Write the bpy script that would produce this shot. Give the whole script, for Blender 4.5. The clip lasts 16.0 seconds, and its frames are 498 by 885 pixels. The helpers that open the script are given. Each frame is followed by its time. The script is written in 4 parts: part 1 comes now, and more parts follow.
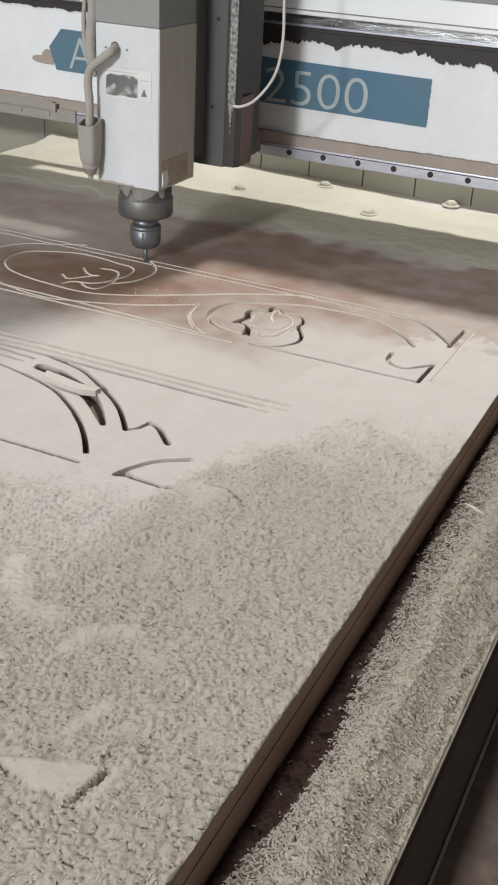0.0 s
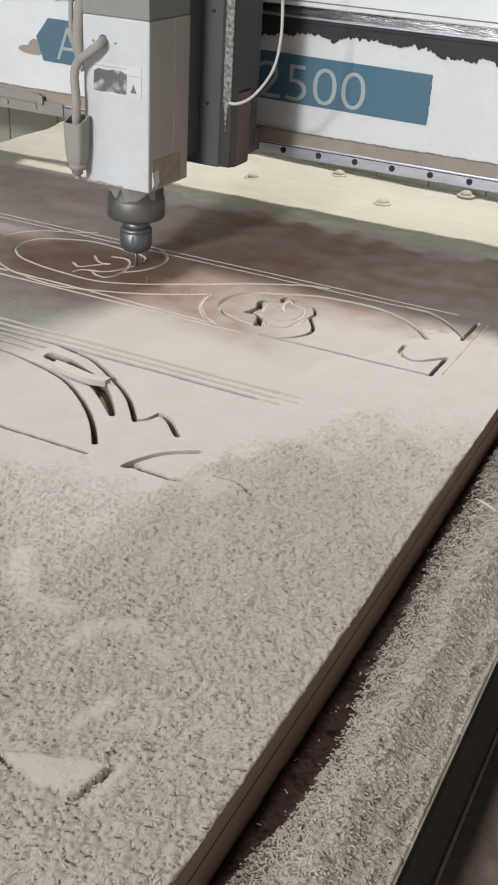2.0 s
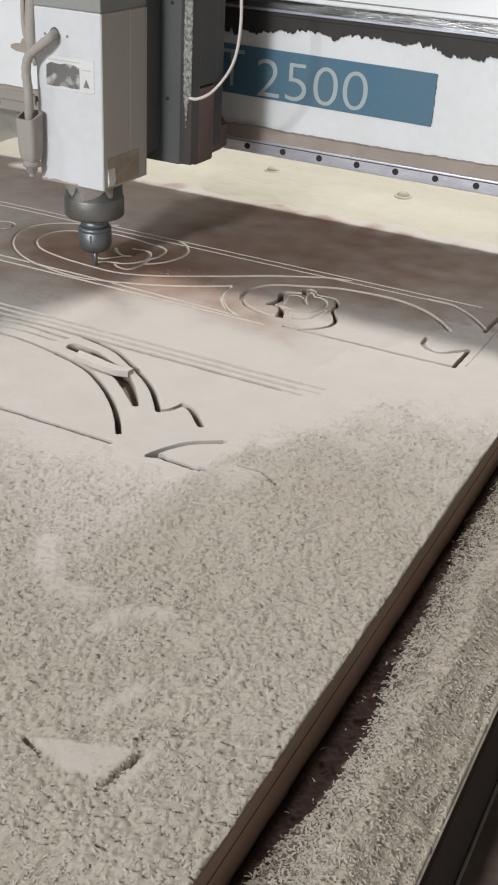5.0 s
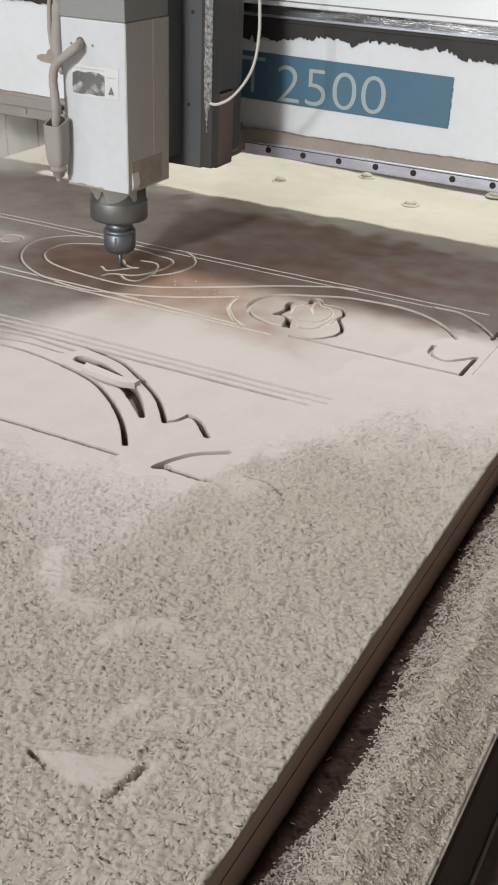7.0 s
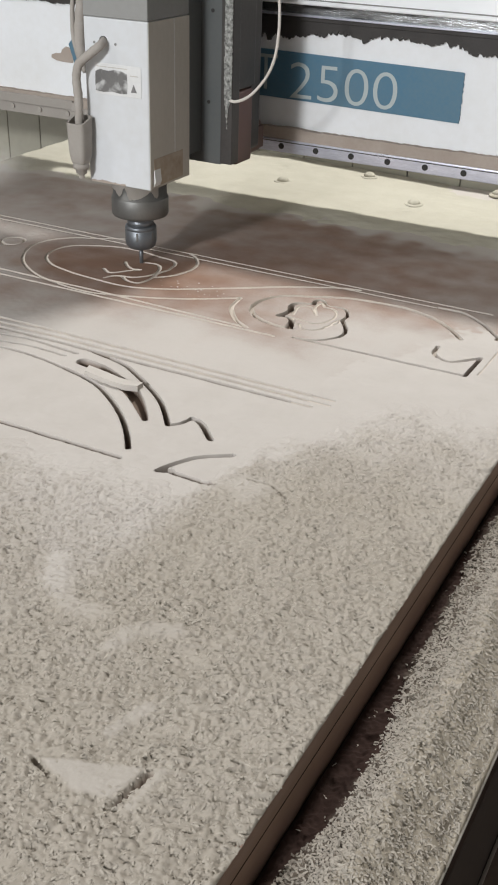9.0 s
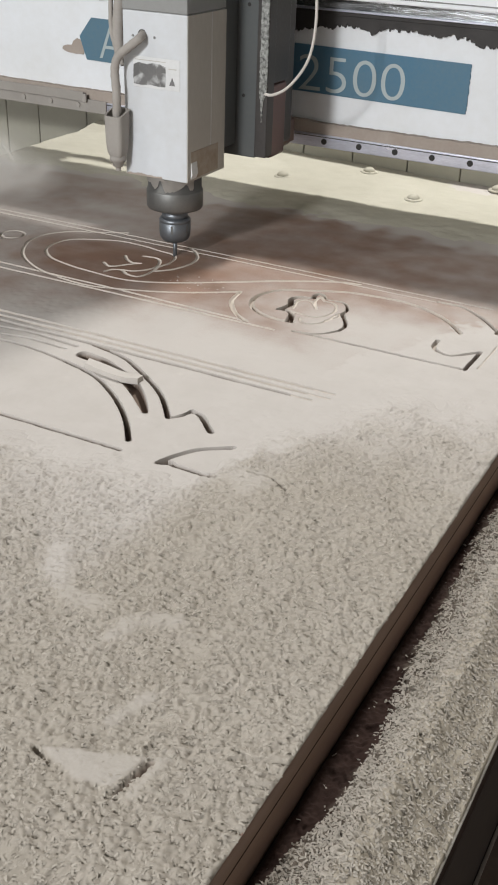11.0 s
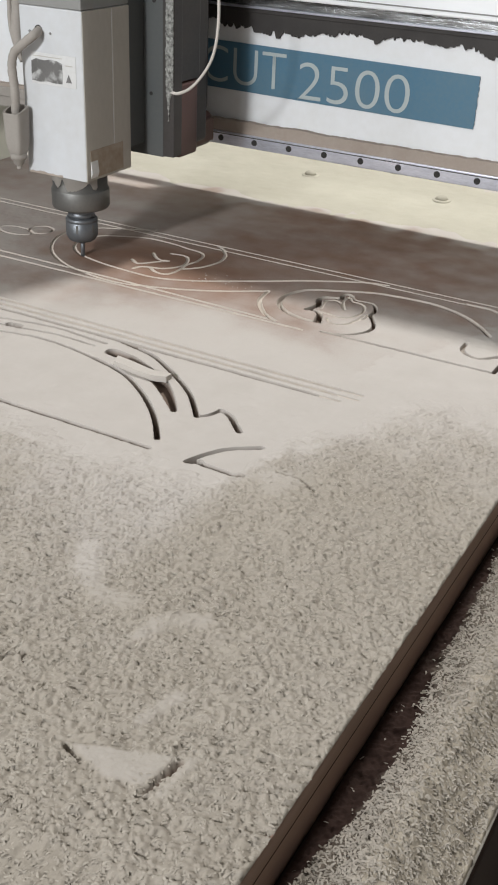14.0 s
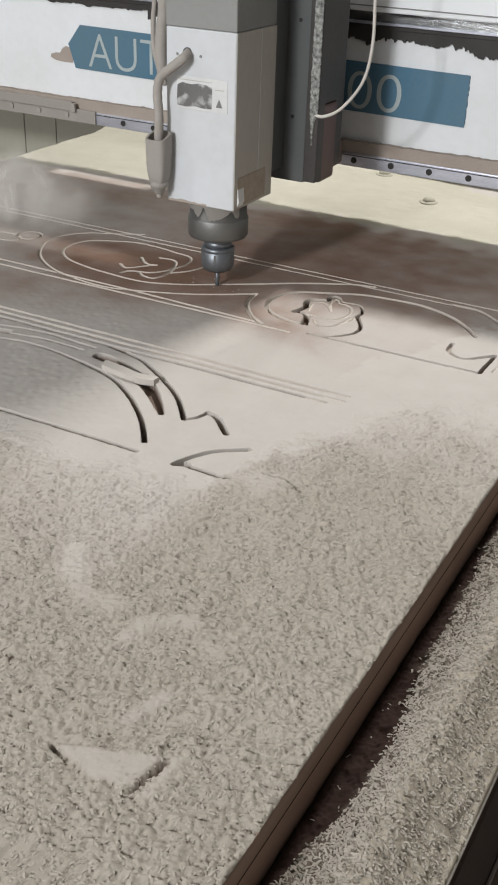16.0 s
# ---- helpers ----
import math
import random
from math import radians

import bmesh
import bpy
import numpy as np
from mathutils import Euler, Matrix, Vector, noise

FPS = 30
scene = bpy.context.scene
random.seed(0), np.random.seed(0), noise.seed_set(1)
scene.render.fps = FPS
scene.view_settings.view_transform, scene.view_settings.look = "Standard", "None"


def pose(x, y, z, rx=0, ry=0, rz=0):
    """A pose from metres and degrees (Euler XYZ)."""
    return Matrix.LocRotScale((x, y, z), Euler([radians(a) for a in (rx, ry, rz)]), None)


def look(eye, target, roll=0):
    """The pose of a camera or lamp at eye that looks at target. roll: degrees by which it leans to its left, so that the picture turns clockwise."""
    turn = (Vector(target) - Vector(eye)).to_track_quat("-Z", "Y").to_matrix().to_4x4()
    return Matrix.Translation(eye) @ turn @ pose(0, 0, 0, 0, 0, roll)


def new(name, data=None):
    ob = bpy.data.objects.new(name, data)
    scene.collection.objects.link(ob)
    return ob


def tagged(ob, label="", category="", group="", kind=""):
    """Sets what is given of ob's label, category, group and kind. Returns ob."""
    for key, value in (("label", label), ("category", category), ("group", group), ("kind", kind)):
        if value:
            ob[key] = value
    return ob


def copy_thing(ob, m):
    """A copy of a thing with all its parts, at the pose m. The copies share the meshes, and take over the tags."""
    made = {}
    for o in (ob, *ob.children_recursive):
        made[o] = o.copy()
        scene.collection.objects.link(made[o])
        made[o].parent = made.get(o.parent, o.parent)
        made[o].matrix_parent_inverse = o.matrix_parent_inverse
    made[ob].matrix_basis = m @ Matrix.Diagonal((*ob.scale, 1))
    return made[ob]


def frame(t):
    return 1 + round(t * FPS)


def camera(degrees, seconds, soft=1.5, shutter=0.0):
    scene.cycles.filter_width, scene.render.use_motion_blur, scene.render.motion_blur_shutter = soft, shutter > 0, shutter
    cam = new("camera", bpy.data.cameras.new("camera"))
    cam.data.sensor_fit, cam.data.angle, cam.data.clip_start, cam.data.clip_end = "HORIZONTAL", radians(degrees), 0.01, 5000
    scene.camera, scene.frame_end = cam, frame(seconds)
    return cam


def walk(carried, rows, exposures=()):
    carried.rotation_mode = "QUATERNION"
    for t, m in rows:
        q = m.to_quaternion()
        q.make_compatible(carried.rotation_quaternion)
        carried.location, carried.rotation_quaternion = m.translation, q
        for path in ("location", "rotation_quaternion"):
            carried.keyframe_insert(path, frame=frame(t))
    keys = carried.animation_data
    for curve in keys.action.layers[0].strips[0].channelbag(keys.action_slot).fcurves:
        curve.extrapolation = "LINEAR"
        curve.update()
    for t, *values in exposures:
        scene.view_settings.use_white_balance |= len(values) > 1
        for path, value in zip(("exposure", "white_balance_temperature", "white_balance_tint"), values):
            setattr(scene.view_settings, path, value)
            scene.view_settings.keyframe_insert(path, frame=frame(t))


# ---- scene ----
cam = camera(26.47, 16.0, 2.0)
# seconds, eye, target, roll
PATH = [
    (0, (0.2034, -0.7559, 0.5196), (-0.3440, 0.4473, -0.1893), 3.10),
    (0.5, (0.2053, -0.7513, 0.5206), (-0.3514, 0.4461, -0.1909), 2.87),
    (1, (0.1993, -0.7461, 0.5187), (-0.3591, 0.4461, -0.2003), 3.06),
    (1.5, (0.1956, -0.7425, 0.5148), (-0.3631, 0.4487, -0.2056), 3.23),
    (2, (0.1994, -0.7458, 0.5197), (-0.3572, 0.4434, -0.2056), 3.44),
    (2.5, (0.1992, -0.7448, 0.5161), (-0.3643, 0.4429, -0.2062), 2.99),
    (3, (0.1934, -0.7444, 0.5137), (-0.3677, 0.4443, -0.2089), 3.09),
    (3.5, (0.1971, -0.7467, 0.5130), (-0.3665, 0.4412, -0.2088), 2.91),
    (4, (0.1952, -0.7482, 0.5126), (-0.3703, 0.4379, -0.2109), 2.94),
    (4.5, (0.1950, -0.7497, 0.5124), (-0.3726, 0.4334, -0.2144), 3.18),
    (5, (0.1911, -0.7519, 0.5113), (-0.3815, 0.4275, -0.2175), 3.23),
    (7.5, (0.1997, -0.7480, 0.5156), (-0.3986, 0.4258, -0.2015), 2.01),
    (8, (0.1962, -0.7486, 0.5178), (-0.4048, 0.4235, -0.1999), 1.92),
    (8.5, (0.1967, -0.7450, 0.5154), (-0.4048, 0.4272, -0.2017), 1.88),
    (9, (0.1966, -0.7427, 0.5141), (-0.4028, 0.4290, -0.2054), 1.78),
    (11.5, (0.1963, -0.7471, 0.5104), (-0.3999, 0.4240, -0.2129), 2.03),
    (12, (0.1918, -0.7458, 0.5107), (-0.4087, 0.4233, -0.2123), 2.00),
    (12.5, (0.1877, -0.7449, 0.5118), (-0.4185, 0.4207, -0.2121), 2.00),
    (13, (0.1876, -0.7471, 0.5116), (-0.4231, 0.4169, -0.2111), 2.08),
    (13.5, (0.1895, -0.7505, 0.5127), (-0.4242, 0.4110, -0.2112), 2.16),
    (14, (0.1851, -0.7515, 0.5139), (-0.4298, 0.4067, -0.2143), 2.50),
    (14.5, (0.1768, -0.7497, 0.5119), (-0.4419, 0.4057, -0.2176), 2.82),
    (15, (0.1752, -0.7499, 0.5094), (-0.4432, 0.4065, -0.2188), 2.88),
    (15.5, (0.1831, -0.7527, 0.5119), (-0.4331, 0.4056, -0.2152), 2.56),
    (16, (0.1956, -0.7521, 0.5155), (-0.4154, 0.4111, -0.2082), 1.98),
]
walk(cam, [(t, look(eye, target, roll)) for t, eye, target, roll in PATH], [(0, 0.0), (13, 0.0), (14.3, -0.07), (16, -0.07)])

# ---- light ----
world = bpy.data.worlds.new("world")
scene.world = world
world.use_nodes = True
world.node_tree.nodes["Background"].inputs[0].default_value = (0.9, 0.95, 1.0, 1)
world.node_tree.nodes["Background"].inputs[1].default_value = 0.05
scene.view_settings.exposure = 0.0


def area_lamp(name, eye, target, power, sx, sy, color):
    data = bpy.data.lights.new(name, "AREA")
    data.shape, data.size, data.size_y, data.energy, data.color = "RECTANGLE", sx, sy, power, color
    ob = new(name, data)
    ob.matrix_basis = look(eye, target)
    return ob


# lamps behind the gantry and behind the camera, a lamp over the near left corner
area_lamp("lamp_back", (-0.25, 1.90, 2.15), (-0.5, 0.7, 0.0), 78, 0.30, 0.16, (0.99, 0.987, 0.97))
area_lamp("lamp_front", (-0.66, -3.2, 1.62), (-0.4, 0.7, 0.2), 88, 0.30, 0.24, (0.950, 0.975, 1.0))
# wide soft fill, added to lighten shadows; no such source is known
area_lamp("lamp_fill", (-1.0, -4.4, 1.25), (-0.4, 0.7, 0.2), 74, 2.0, 1.5, (0.950, 0.975, 1.0))
area_lamp("lamp_side", (-2.86, -1.86, 2.65), (-0.3, 0.0, 0.0), 25, 0.40, 0.25, (0.99, 0.985, 0.975))


# ---- materials ----
def material(name, base, other=None, rough=0.6, metal=0.0, scale=8.0, fine=220.0, bump=0.15, mix=0.6, spec=0.4, depth=0.002, stretch=(1, 1, 1)):
    m = bpy.data.materials.new(name)
    m.use_nodes = True
    nt = m.node_tree
    n, l = nt.nodes, nt.links
    b = n["Principled BSDF"]
    b.inputs["Metallic"].default_value = metal
    b.inputs["Specular IOR Level"].default_value = spec
    other = other or tuple(c * 0.7 for c in base)
    tc = n.new("ShaderNodeTexCoord")
    mp = n.new("ShaderNodeMapping")
    mp.inputs["Scale"].default_value = stretch
    l.new(tc.outputs["Object"], mp.inputs["Vector"])
    big, small = n.new("ShaderNodeTexNoise"), n.new("ShaderNodeTexNoise")
    for t, s, d in ((big, scale, 5), (small, fine, 3)):
        t.inputs["Scale"].default_value, t.inputs["Detail"].default_value = s, d
        l.new(mp.outputs[0], t.inputs["Vector"])
    add = n.new("ShaderNodeMath")
    add.operation = "MULTIPLY_ADD"
    l.new(small.outputs[0], add.inputs[0])
    add.inputs[1].default_value = 0.45
    l.new(big.outputs[0], add.inputs[2])
    ramp = n.new("ShaderNodeMapRange")
    ramp.inputs[1].default_value, ramp.inputs[2].default_value = 0.45, 1.0
    ramp.inputs[3].default_value, ramp.inputs[4].default_value = 0.0, mix
    l.new(add.outputs[0], ramp.inputs[0])
    mx = n.new("ShaderNodeMix")
    mx.data_type = "RGBA"
    l.new(ramp.outputs[0], mx.inputs[0])
    mx.inputs[6].default_value, mx.inputs[7].default_value = (*base, 1), (*other, 1)
    l.new(mx.outputs[2], b.inputs["Base Color"])
    rr = n.new("ShaderNodeMapRange")
    rr.inputs[3].default_value, rr.inputs[4].default_value = max(0.05, rough - 0.1), min(1, rough + 0.12)
    l.new(big.outputs[0], rr.inputs[0])
    l.new(rr.outputs[0], b.inputs["Roughness"])
    if bump:
        bp = n.new("ShaderNodeBump")
        bp.inputs["Strength"].default_value, bp.inputs["Distance"].default_value = bump, depth
        l.new(add.outputs[0], bp.inputs["Height"])
        l.new(bp.outputs[0], b.inputs["Normal"])
    return m


def dusted(m, attribute, color, other, fine=500.0):
    """Lays powder over a material where the mesh says that it lies."""
    nt = m.node_tree
    n, l = nt.nodes, nt.links
    b = n["Principled BSDF"]
    under = b.inputs["Base Color"].links[0].from_socket
    at = n.new("ShaderNodeAttribute")
    at.attribute_name = attribute
    tc = n.new("ShaderNodeTexCoord")
    ns = n.new("ShaderNodeTexNoise")
    ns.inputs["Scale"].default_value, ns.inputs["Detail"].default_value = 26.0, 6.0
    l.new(tc.outputs["Object"], ns.inputs["Vector"])
    sm = n.new("ShaderNodeTexNoise")
    sm.inputs["Scale"].default_value, sm.inputs["Detail"].default_value = fine, 2.0
    l.new(tc.outputs["Object"], sm.inputs["Vector"])
    a1 = n.new("ShaderNodeMath")
    a1.operation = "MULTIPLY_ADD"
    l.new(ns.outputs[0], a1.inputs[0])
    a1.inputs[1].default_value = 0.55
    l.new(at.outputs["Fac"], a1.inputs[2])
    a2 = n.new("ShaderNodeMath")
    a2.operation = "MULTIPLY_ADD"
    l.new(sm.outputs[0], a2.inputs[0])
    a2.inputs[1].default_value = 0.22
    l.new(a1.outputs[0], a2.inputs[2])
    r = n.new("ShaderNodeMapRange")
    r.interpolation_type = "SMOOTHSTEP"
    r.inputs[1].default_value, r.inputs[2].default_value = 0.38, 1.38
    l.new(a2.outputs[0], r.inputs[0])
    pc = n.new("ShaderNodeMix")
    pc.data_type = "RGBA"
    l.new(ns.outputs[0], pc.inputs[0])
    pc.inputs[6].default_value, pc.inputs[7].default_value = (*color, 1), (*other, 1)
    mx = n.new("ShaderNodeMix")
    mx.data_type = "RGBA"
    l.new(r.outputs[0], mx.inputs[0])
    l.new(under, mx.inputs[6])
    l.new(pc.outputs[2], mx.inputs[7])
    l.new(mx.outputs[2], b.inputs["Base Color"])
    return m


def worn_print(name, ink, foil):
    """Dark print rubbed off in patches, down to the bright foil."""
    m = material(name, ink, tuple(0.6 * c for c in ink), rough=0.35, scale=40, fine=300, bump=0.0)
    n, l = m.node_tree.nodes, m.node_tree.links
    b = n["Principled BSDF"]
    under = b.inputs["Base Color"].links[0].from_socket
    tc, ns = n.new("ShaderNodeTexCoord"), n.new("ShaderNodeTexNoise")
    ns.inputs["Scale"].default_value, ns.inputs["Detail"].default_value, ns.inputs["Distortion"].default_value = 62.0, 5.0, 0.5
    l.new(tc.outputs["Object"], ns.inputs["Vector"])
    r = n.new("ShaderNodeMapRange")
    r.inputs[1].default_value, r.inputs[2].default_value = 0.47, 0.62
    l.new(ns.outputs[0], r.inputs[0])
    mx = n.new("ShaderNodeMix")
    mx.data_type = "RGBA"
    l.new(r.outputs[0], mx.inputs[0])
    l.new(under, mx.inputs[6])
    mx.inputs[7].default_value = (*foil, 1)
    l.new(mx.outputs[2], b.inputs["Base Color"])
    return m


def flake_material():
    """Wood shavings: every flake a little different."""
    m = material("shavings", (0.402, 0.364, 0.312), (0.332, 0.296, 0.248), rough=0.9, scale=30, fine=900, bump=0.1, spec=0.1)
    n, l = m.node_tree.nodes, m.node_tree.links
    b = n["Principled BSDF"]
    src = b.inputs["Base Color"].links[0].from_socket
    g = n.new("ShaderNodeNewGeometry")
    hsv = n.new("ShaderNodeHueSaturation")
    mr = n.new("ShaderNodeMapRange")
    mr.inputs[3].default_value, mr.inputs[4].default_value = 0.93, 1.07
    l.new(g.outputs["Random Per Island"], mr.inputs[0])
    l.new(mr.outputs[0], hsv.inputs["Value"])
    l.new(src, hsv.inputs["Color"])
    l.new(hsv.outputs[0], b.inputs["Base Color"])
    return m


POWDER, POWDER2 = (0.485, 0.450, 0.416), (0.420, 0.384, 0.350)
WOOD = dusted(material("wood_face", (0.240, 0.146, 0.104), (0.150, 0.092, 0.066), rough=0.8, scale=5, fine=160, bump=0.08, spec=0.12, stretch=(1, 7, 1)), "dust", POWDER, POWDER2)
CUT = dusted(material("cut_wood", (0.56, 0.50, 0.435), (0.46, 0.40, 0.34), rough=0.85, scale=40, fine=600, bump=0.1, spec=0.15), "dust", POWDER, POWDER2)
# ply brown in deep cuts, with their shade put into the colour
CUT = dusted(CUT, "ply_shade", (0.23, 0.175, 0.140), (0.15, 0.110, 0.087))
BOARD = material("board_edge", (0.43, 0.290, 0.225), (0.31, 0.205, 0.158), rough=0.8, scale=6, fine=120, bump=0.25, stretch=(1, 1, 8), spec=0.2)
PLY = material("ply_edge", (0.36, 0.248, 0.195), (0.25, 0.168, 0.130), rough=0.8, scale=6, fine=120, bump=0.25, stretch=(1, 1, 14), spec=0.2)
# brown cut floor, darkened for the shade at the bottom of the cuts
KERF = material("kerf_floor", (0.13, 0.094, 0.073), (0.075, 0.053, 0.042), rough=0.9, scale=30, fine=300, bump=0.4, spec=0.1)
PLY_DARK = material("ply_glue_line", (0.05, 0.033, 0.022), rough=0.85, scale=20, bump=0.2, spec=0.2)
DUST = dusted(material("sawdust", (0.375, 0.338, 0.288), (0.300, 0.266, 0.220), rough=0.95, scale=9, fine=420, bump=0.3, depth=0.002, spec=0.1, mix=0.9), "dust", POWDER, POWDER2)
DUST = dusted(DUST, "ply_shade", (0.23, 0.175, 0.140), (0.15, 0.110, 0.087))
# brown dust beside the boards, its dark tone also painting the boards' shade
HEAP = dusted(material("shaded_brown_sawdust", (0.052, 0.031, 0.025), (0.030, 0.019, 0.016), rough=0.95, scale=30, fine=420, bump=0.5, depth=0.002, spec=0.1), "dust", (0.425, 0.378, 0.306), (0.335, 0.292, 0.232))
DUST_CREAM = material("pale_sawdust", (0.452, 0.426, 0.352), (0.378, 0.353, 0.288), rough=0.95, scale=22, fine=300, bump=0.5, depth=0.002, spec=0.1)
FLAKES = dusted(flake_material(), "dust", POWDER, POWDER2)
WHITE = material("white_paint", (0.80, 0.815, 0.835), (0.68, 0.675, 0.65), rough=0.45, scale=7, fine=90, bump=0.02, mix=0.6)
HOUSING = material("housing_paint", (0.61, 0.625, 0.645), (0.50, 0.49, 0.47), rough=0.42, scale=9, fine=90, bump=0.02, mix=0.6)
# darker and more tan than the paint on the housing's front
SIDE = material("tan_housing_side", (0.49, 0.46, 0.41), (0.38, 0.35, 0.305), rough=0.6, scale=8, fine=160, bump=0.03, mix=0.8, stretch=(1, 1, 0.4))
CHIP = material("powdered_offcut", (0.50, 0.465, 0.425), (0.42, 0.38, 0.34), rough=0.9, scale=40, fine=400, bump=0.1, spec=0.1)
GREY = material("grey_paint", (0.27, 0.27, 0.26), (0.21, 0.20, 0.19), rough=0.5, scale=9, fine=120, bump=0.03)
BLUE = material("blue_vinyl", (0.062, 0.165, 0.255), (0.115, 0.185, 0.225), rough=0.5, mix=0.8, scale=6, fine=200, bump=0.02)
LETTER = material("pale_vinyl", (0.43, 0.485, 0.485), (0.34, 0.39, 0.39), rough=0.5, scale=30, fine=300, bump=0.0)
STEEL = material("rail_steel", (0.82, 0.84, 0.94), (0.48, 0.49, 0.55), rough=0.30, metal=0.75, scale=30, fine=260, bump=0.03, mix=0.9, stretch=(0.6, 1, 3))
# near-white and mostly diffuse; the bar's bright reflection is put into its colour
CHROME = material("polished_steel", (0.95, 0.955, 0.96), (0.90, 0.905, 0.915), rough=0.34, metal=0.18, scale=9, fine=100, bump=0.03, stretch=(0.2, 1, 3))
NUT_STEEL = material("nut_steel", (0.20, 0.215, 0.23), (0.14, 0.145, 0.155), rough=0.46, metal=0.75, scale=40, fine=400, bump=0.05)
BODY_STEEL = material("spindle_steel", (0.16, 0.16, 0.155), (0.235, 0.225, 0.205), rough=0.5, metal=0.7, scale=40, fine=300, bump=0.08)
DARK = material("dark_plate", (0.082, 0.090, 0.092), (0.115, 0.114, 0.108), rough=0.5, scale=12, fine=160, bump=0.05)
BLACK = material("black_rubber", (0.018, 0.017, 0.016), (0.05, 0.045, 0.04), rough=0.7, scale=30, fine=200, bump=0.2)
# near-black, for the carriage parts above and behind the red block
BLOCK_BLACK = material("black_block_paint", (0.035, 0.031, 0.029), (0.075, 0.066, 0.060), rough=0.55, scale=22, fine=220, bump=0.15)
CAKED_RED = material("dusty_oxide_paint", (0.17, 0.115, 0.095), (0.11, 0.068, 0.056), rough=0.8, scale=26, fine=220, bump=0.2)
RED = material("oxide_paint", (0.115, 0.054, 0.046), (0.085, 0.055, 0.048), rough=0.5, scale=14, fine=160, bump=0.08)
BROWN_DUST = material("caked_dust", (0.40, 0.345, 0.30), (0.29, 0.235, 0.195), rough=0.95, scale=20, fine=260, bump=0.5, spec=0.1)
PLASTIC = material("dusty_plastic", (0.33, 0.305, 0.275), (0.26, 0.235, 0.21), rough=0.7, scale=25, fine=250, bump=0.08)
CABLE = material("dusty_cable", (0.37, 0.34, 0.31), (0.26, 0.232, 0.20), rough=0.8, scale=50, fine=300, bump=0.2)
WIRE = material("white_wire", (0.66, 0.62, 0.57), (0.52, 0.48, 0.43), rough=0.6, scale=50, bump=0.05)
TAPE = material("brown_tape", (0.25, 0.175, 0.12), (0.40, 0.34, 0.27), rough=0.4, scale=50, fine=160, bump=0.15, mix=0.9)
STICKER = material("worn_sticker", (0.70, 0.70, 0.69), (0.50, 0.49, 0.48), rough=0.4, scale=30, bump=0.0)
PRINT = worn_print("rubbed_print", (0.17, 0.165, 0.16), (0.46, 0.46, 0.45))
INK = material("sticker_ink", (0.12, 0.115, 0.115), (0.26, 0.25, 0.245), rough=0.5, scale=60, bump=0.0)
TORN = material("torn_strip_face", (0.042, 0.037, 0.034), (0.022, 0.020, 0.019), rough=0.6, scale=30, fine=300, bump=0.3)
# bright streaks in the colour stand for glints on dark steel
GLOSS = material("glint_streaked_steel", (0.03, 0.03, 0.03), (0.70, 0.71, 0.72), rough=0.22, metal=0.8, scale=26, fine=180, bump=0.5, mix=0.9, stretch=(0.5, 1, 3))
SILVER = material("scuffed_edge", (0.48, 0.48, 0.45), (0.02, 0.02, 0.018), rough=0.4, metal=0.2, scale=190, fine=500, bump=0.3, mix=1.0)
FRAME = material("frame_paint", (0.075, 0.062, 0.055), (0.11, 0.092, 0.078), rough=0.85, scale=10, fine=120, bump=0.05, spec=0.1)
TABLE = material("table_board", (0.062, 0.042, 0.034), (0.034, 0.024, 0.020), rough=0.9, scale=20, fine=200, bump=0.3, spec=0.1)
GRIME = material("grimy_ledge", (0.19, 0.135, 0.105), (0.06, 0.045, 0.038), rough=0.8, scale=11, fine=90, bump=0.4, mix=1.0)
FLANGE = material("rubbed_flange", (0.32, 0.275, 0.24), (0.20, 0.17, 0.145), rough=0.6, scale=30, fine=200, bump=0.1)
ALU = material("aluminium_edge", (0.30, 0.275, 0.24), (0.21, 0.19, 0.165), rough=0.85, metal=0.0, scale=30, bump=0.05)
TILE = material("beige_wall_tile", (0.40, 0.38, 0.31), (0.32, 0.30, 0.245), rough=0.6, scale=7, fine=80, bump=0.04)
GROUT = material("wall_grout", (0.27, 0.25, 0.195), rough=0.9, scale=30)
CONCRETE = material("concrete_floor", (0.13, 0.10, 0.082), (0.07, 0.055, 0.046), rough=0.9, scale=3, fine=60, bump=0.2, depth=0.004)
PLASTER = material("plaster", (0.46, 0.45, 0.43), (0.38, 0.37, 0.35), rough=0.9, scale=2, fine=40, bump=0.08)


# ---- mesh helpers ----
def part(name, bm, mat, parent=None, label="", smooth=False):
    me = bpy.data.meshes.new(name)
    bm.to_mesh(me)
    bm.free()
    me.materials.append(mat)
    if smooth:
        for p in me.polygons:
            p.use_smooth = True
    ob = new(name, me)
    ob.parent = parent
    if label:
        tagged(ob, label)
    return ob


def box(x0, x1, y0, y1, z0, z1, bevel=0.0, seg=2):
    bm = bmesh.new()
    bmesh.ops.create_cube(bm, size=1.0)
    for v in bm.verts:
        v.co = (x0 + (v.co.x + 0.5) * (x1 - x0), y0 + (v.co.y + 0.5) * (y1 - y0), z0 + (v.co.z + 0.5) * (z1 - z0))
    if bevel:
        bmesh.ops.bevel(bm, geom=bm.edges[:], offset=bevel, segments=seg, affect="EDGES", profile=0.5)
    return bm


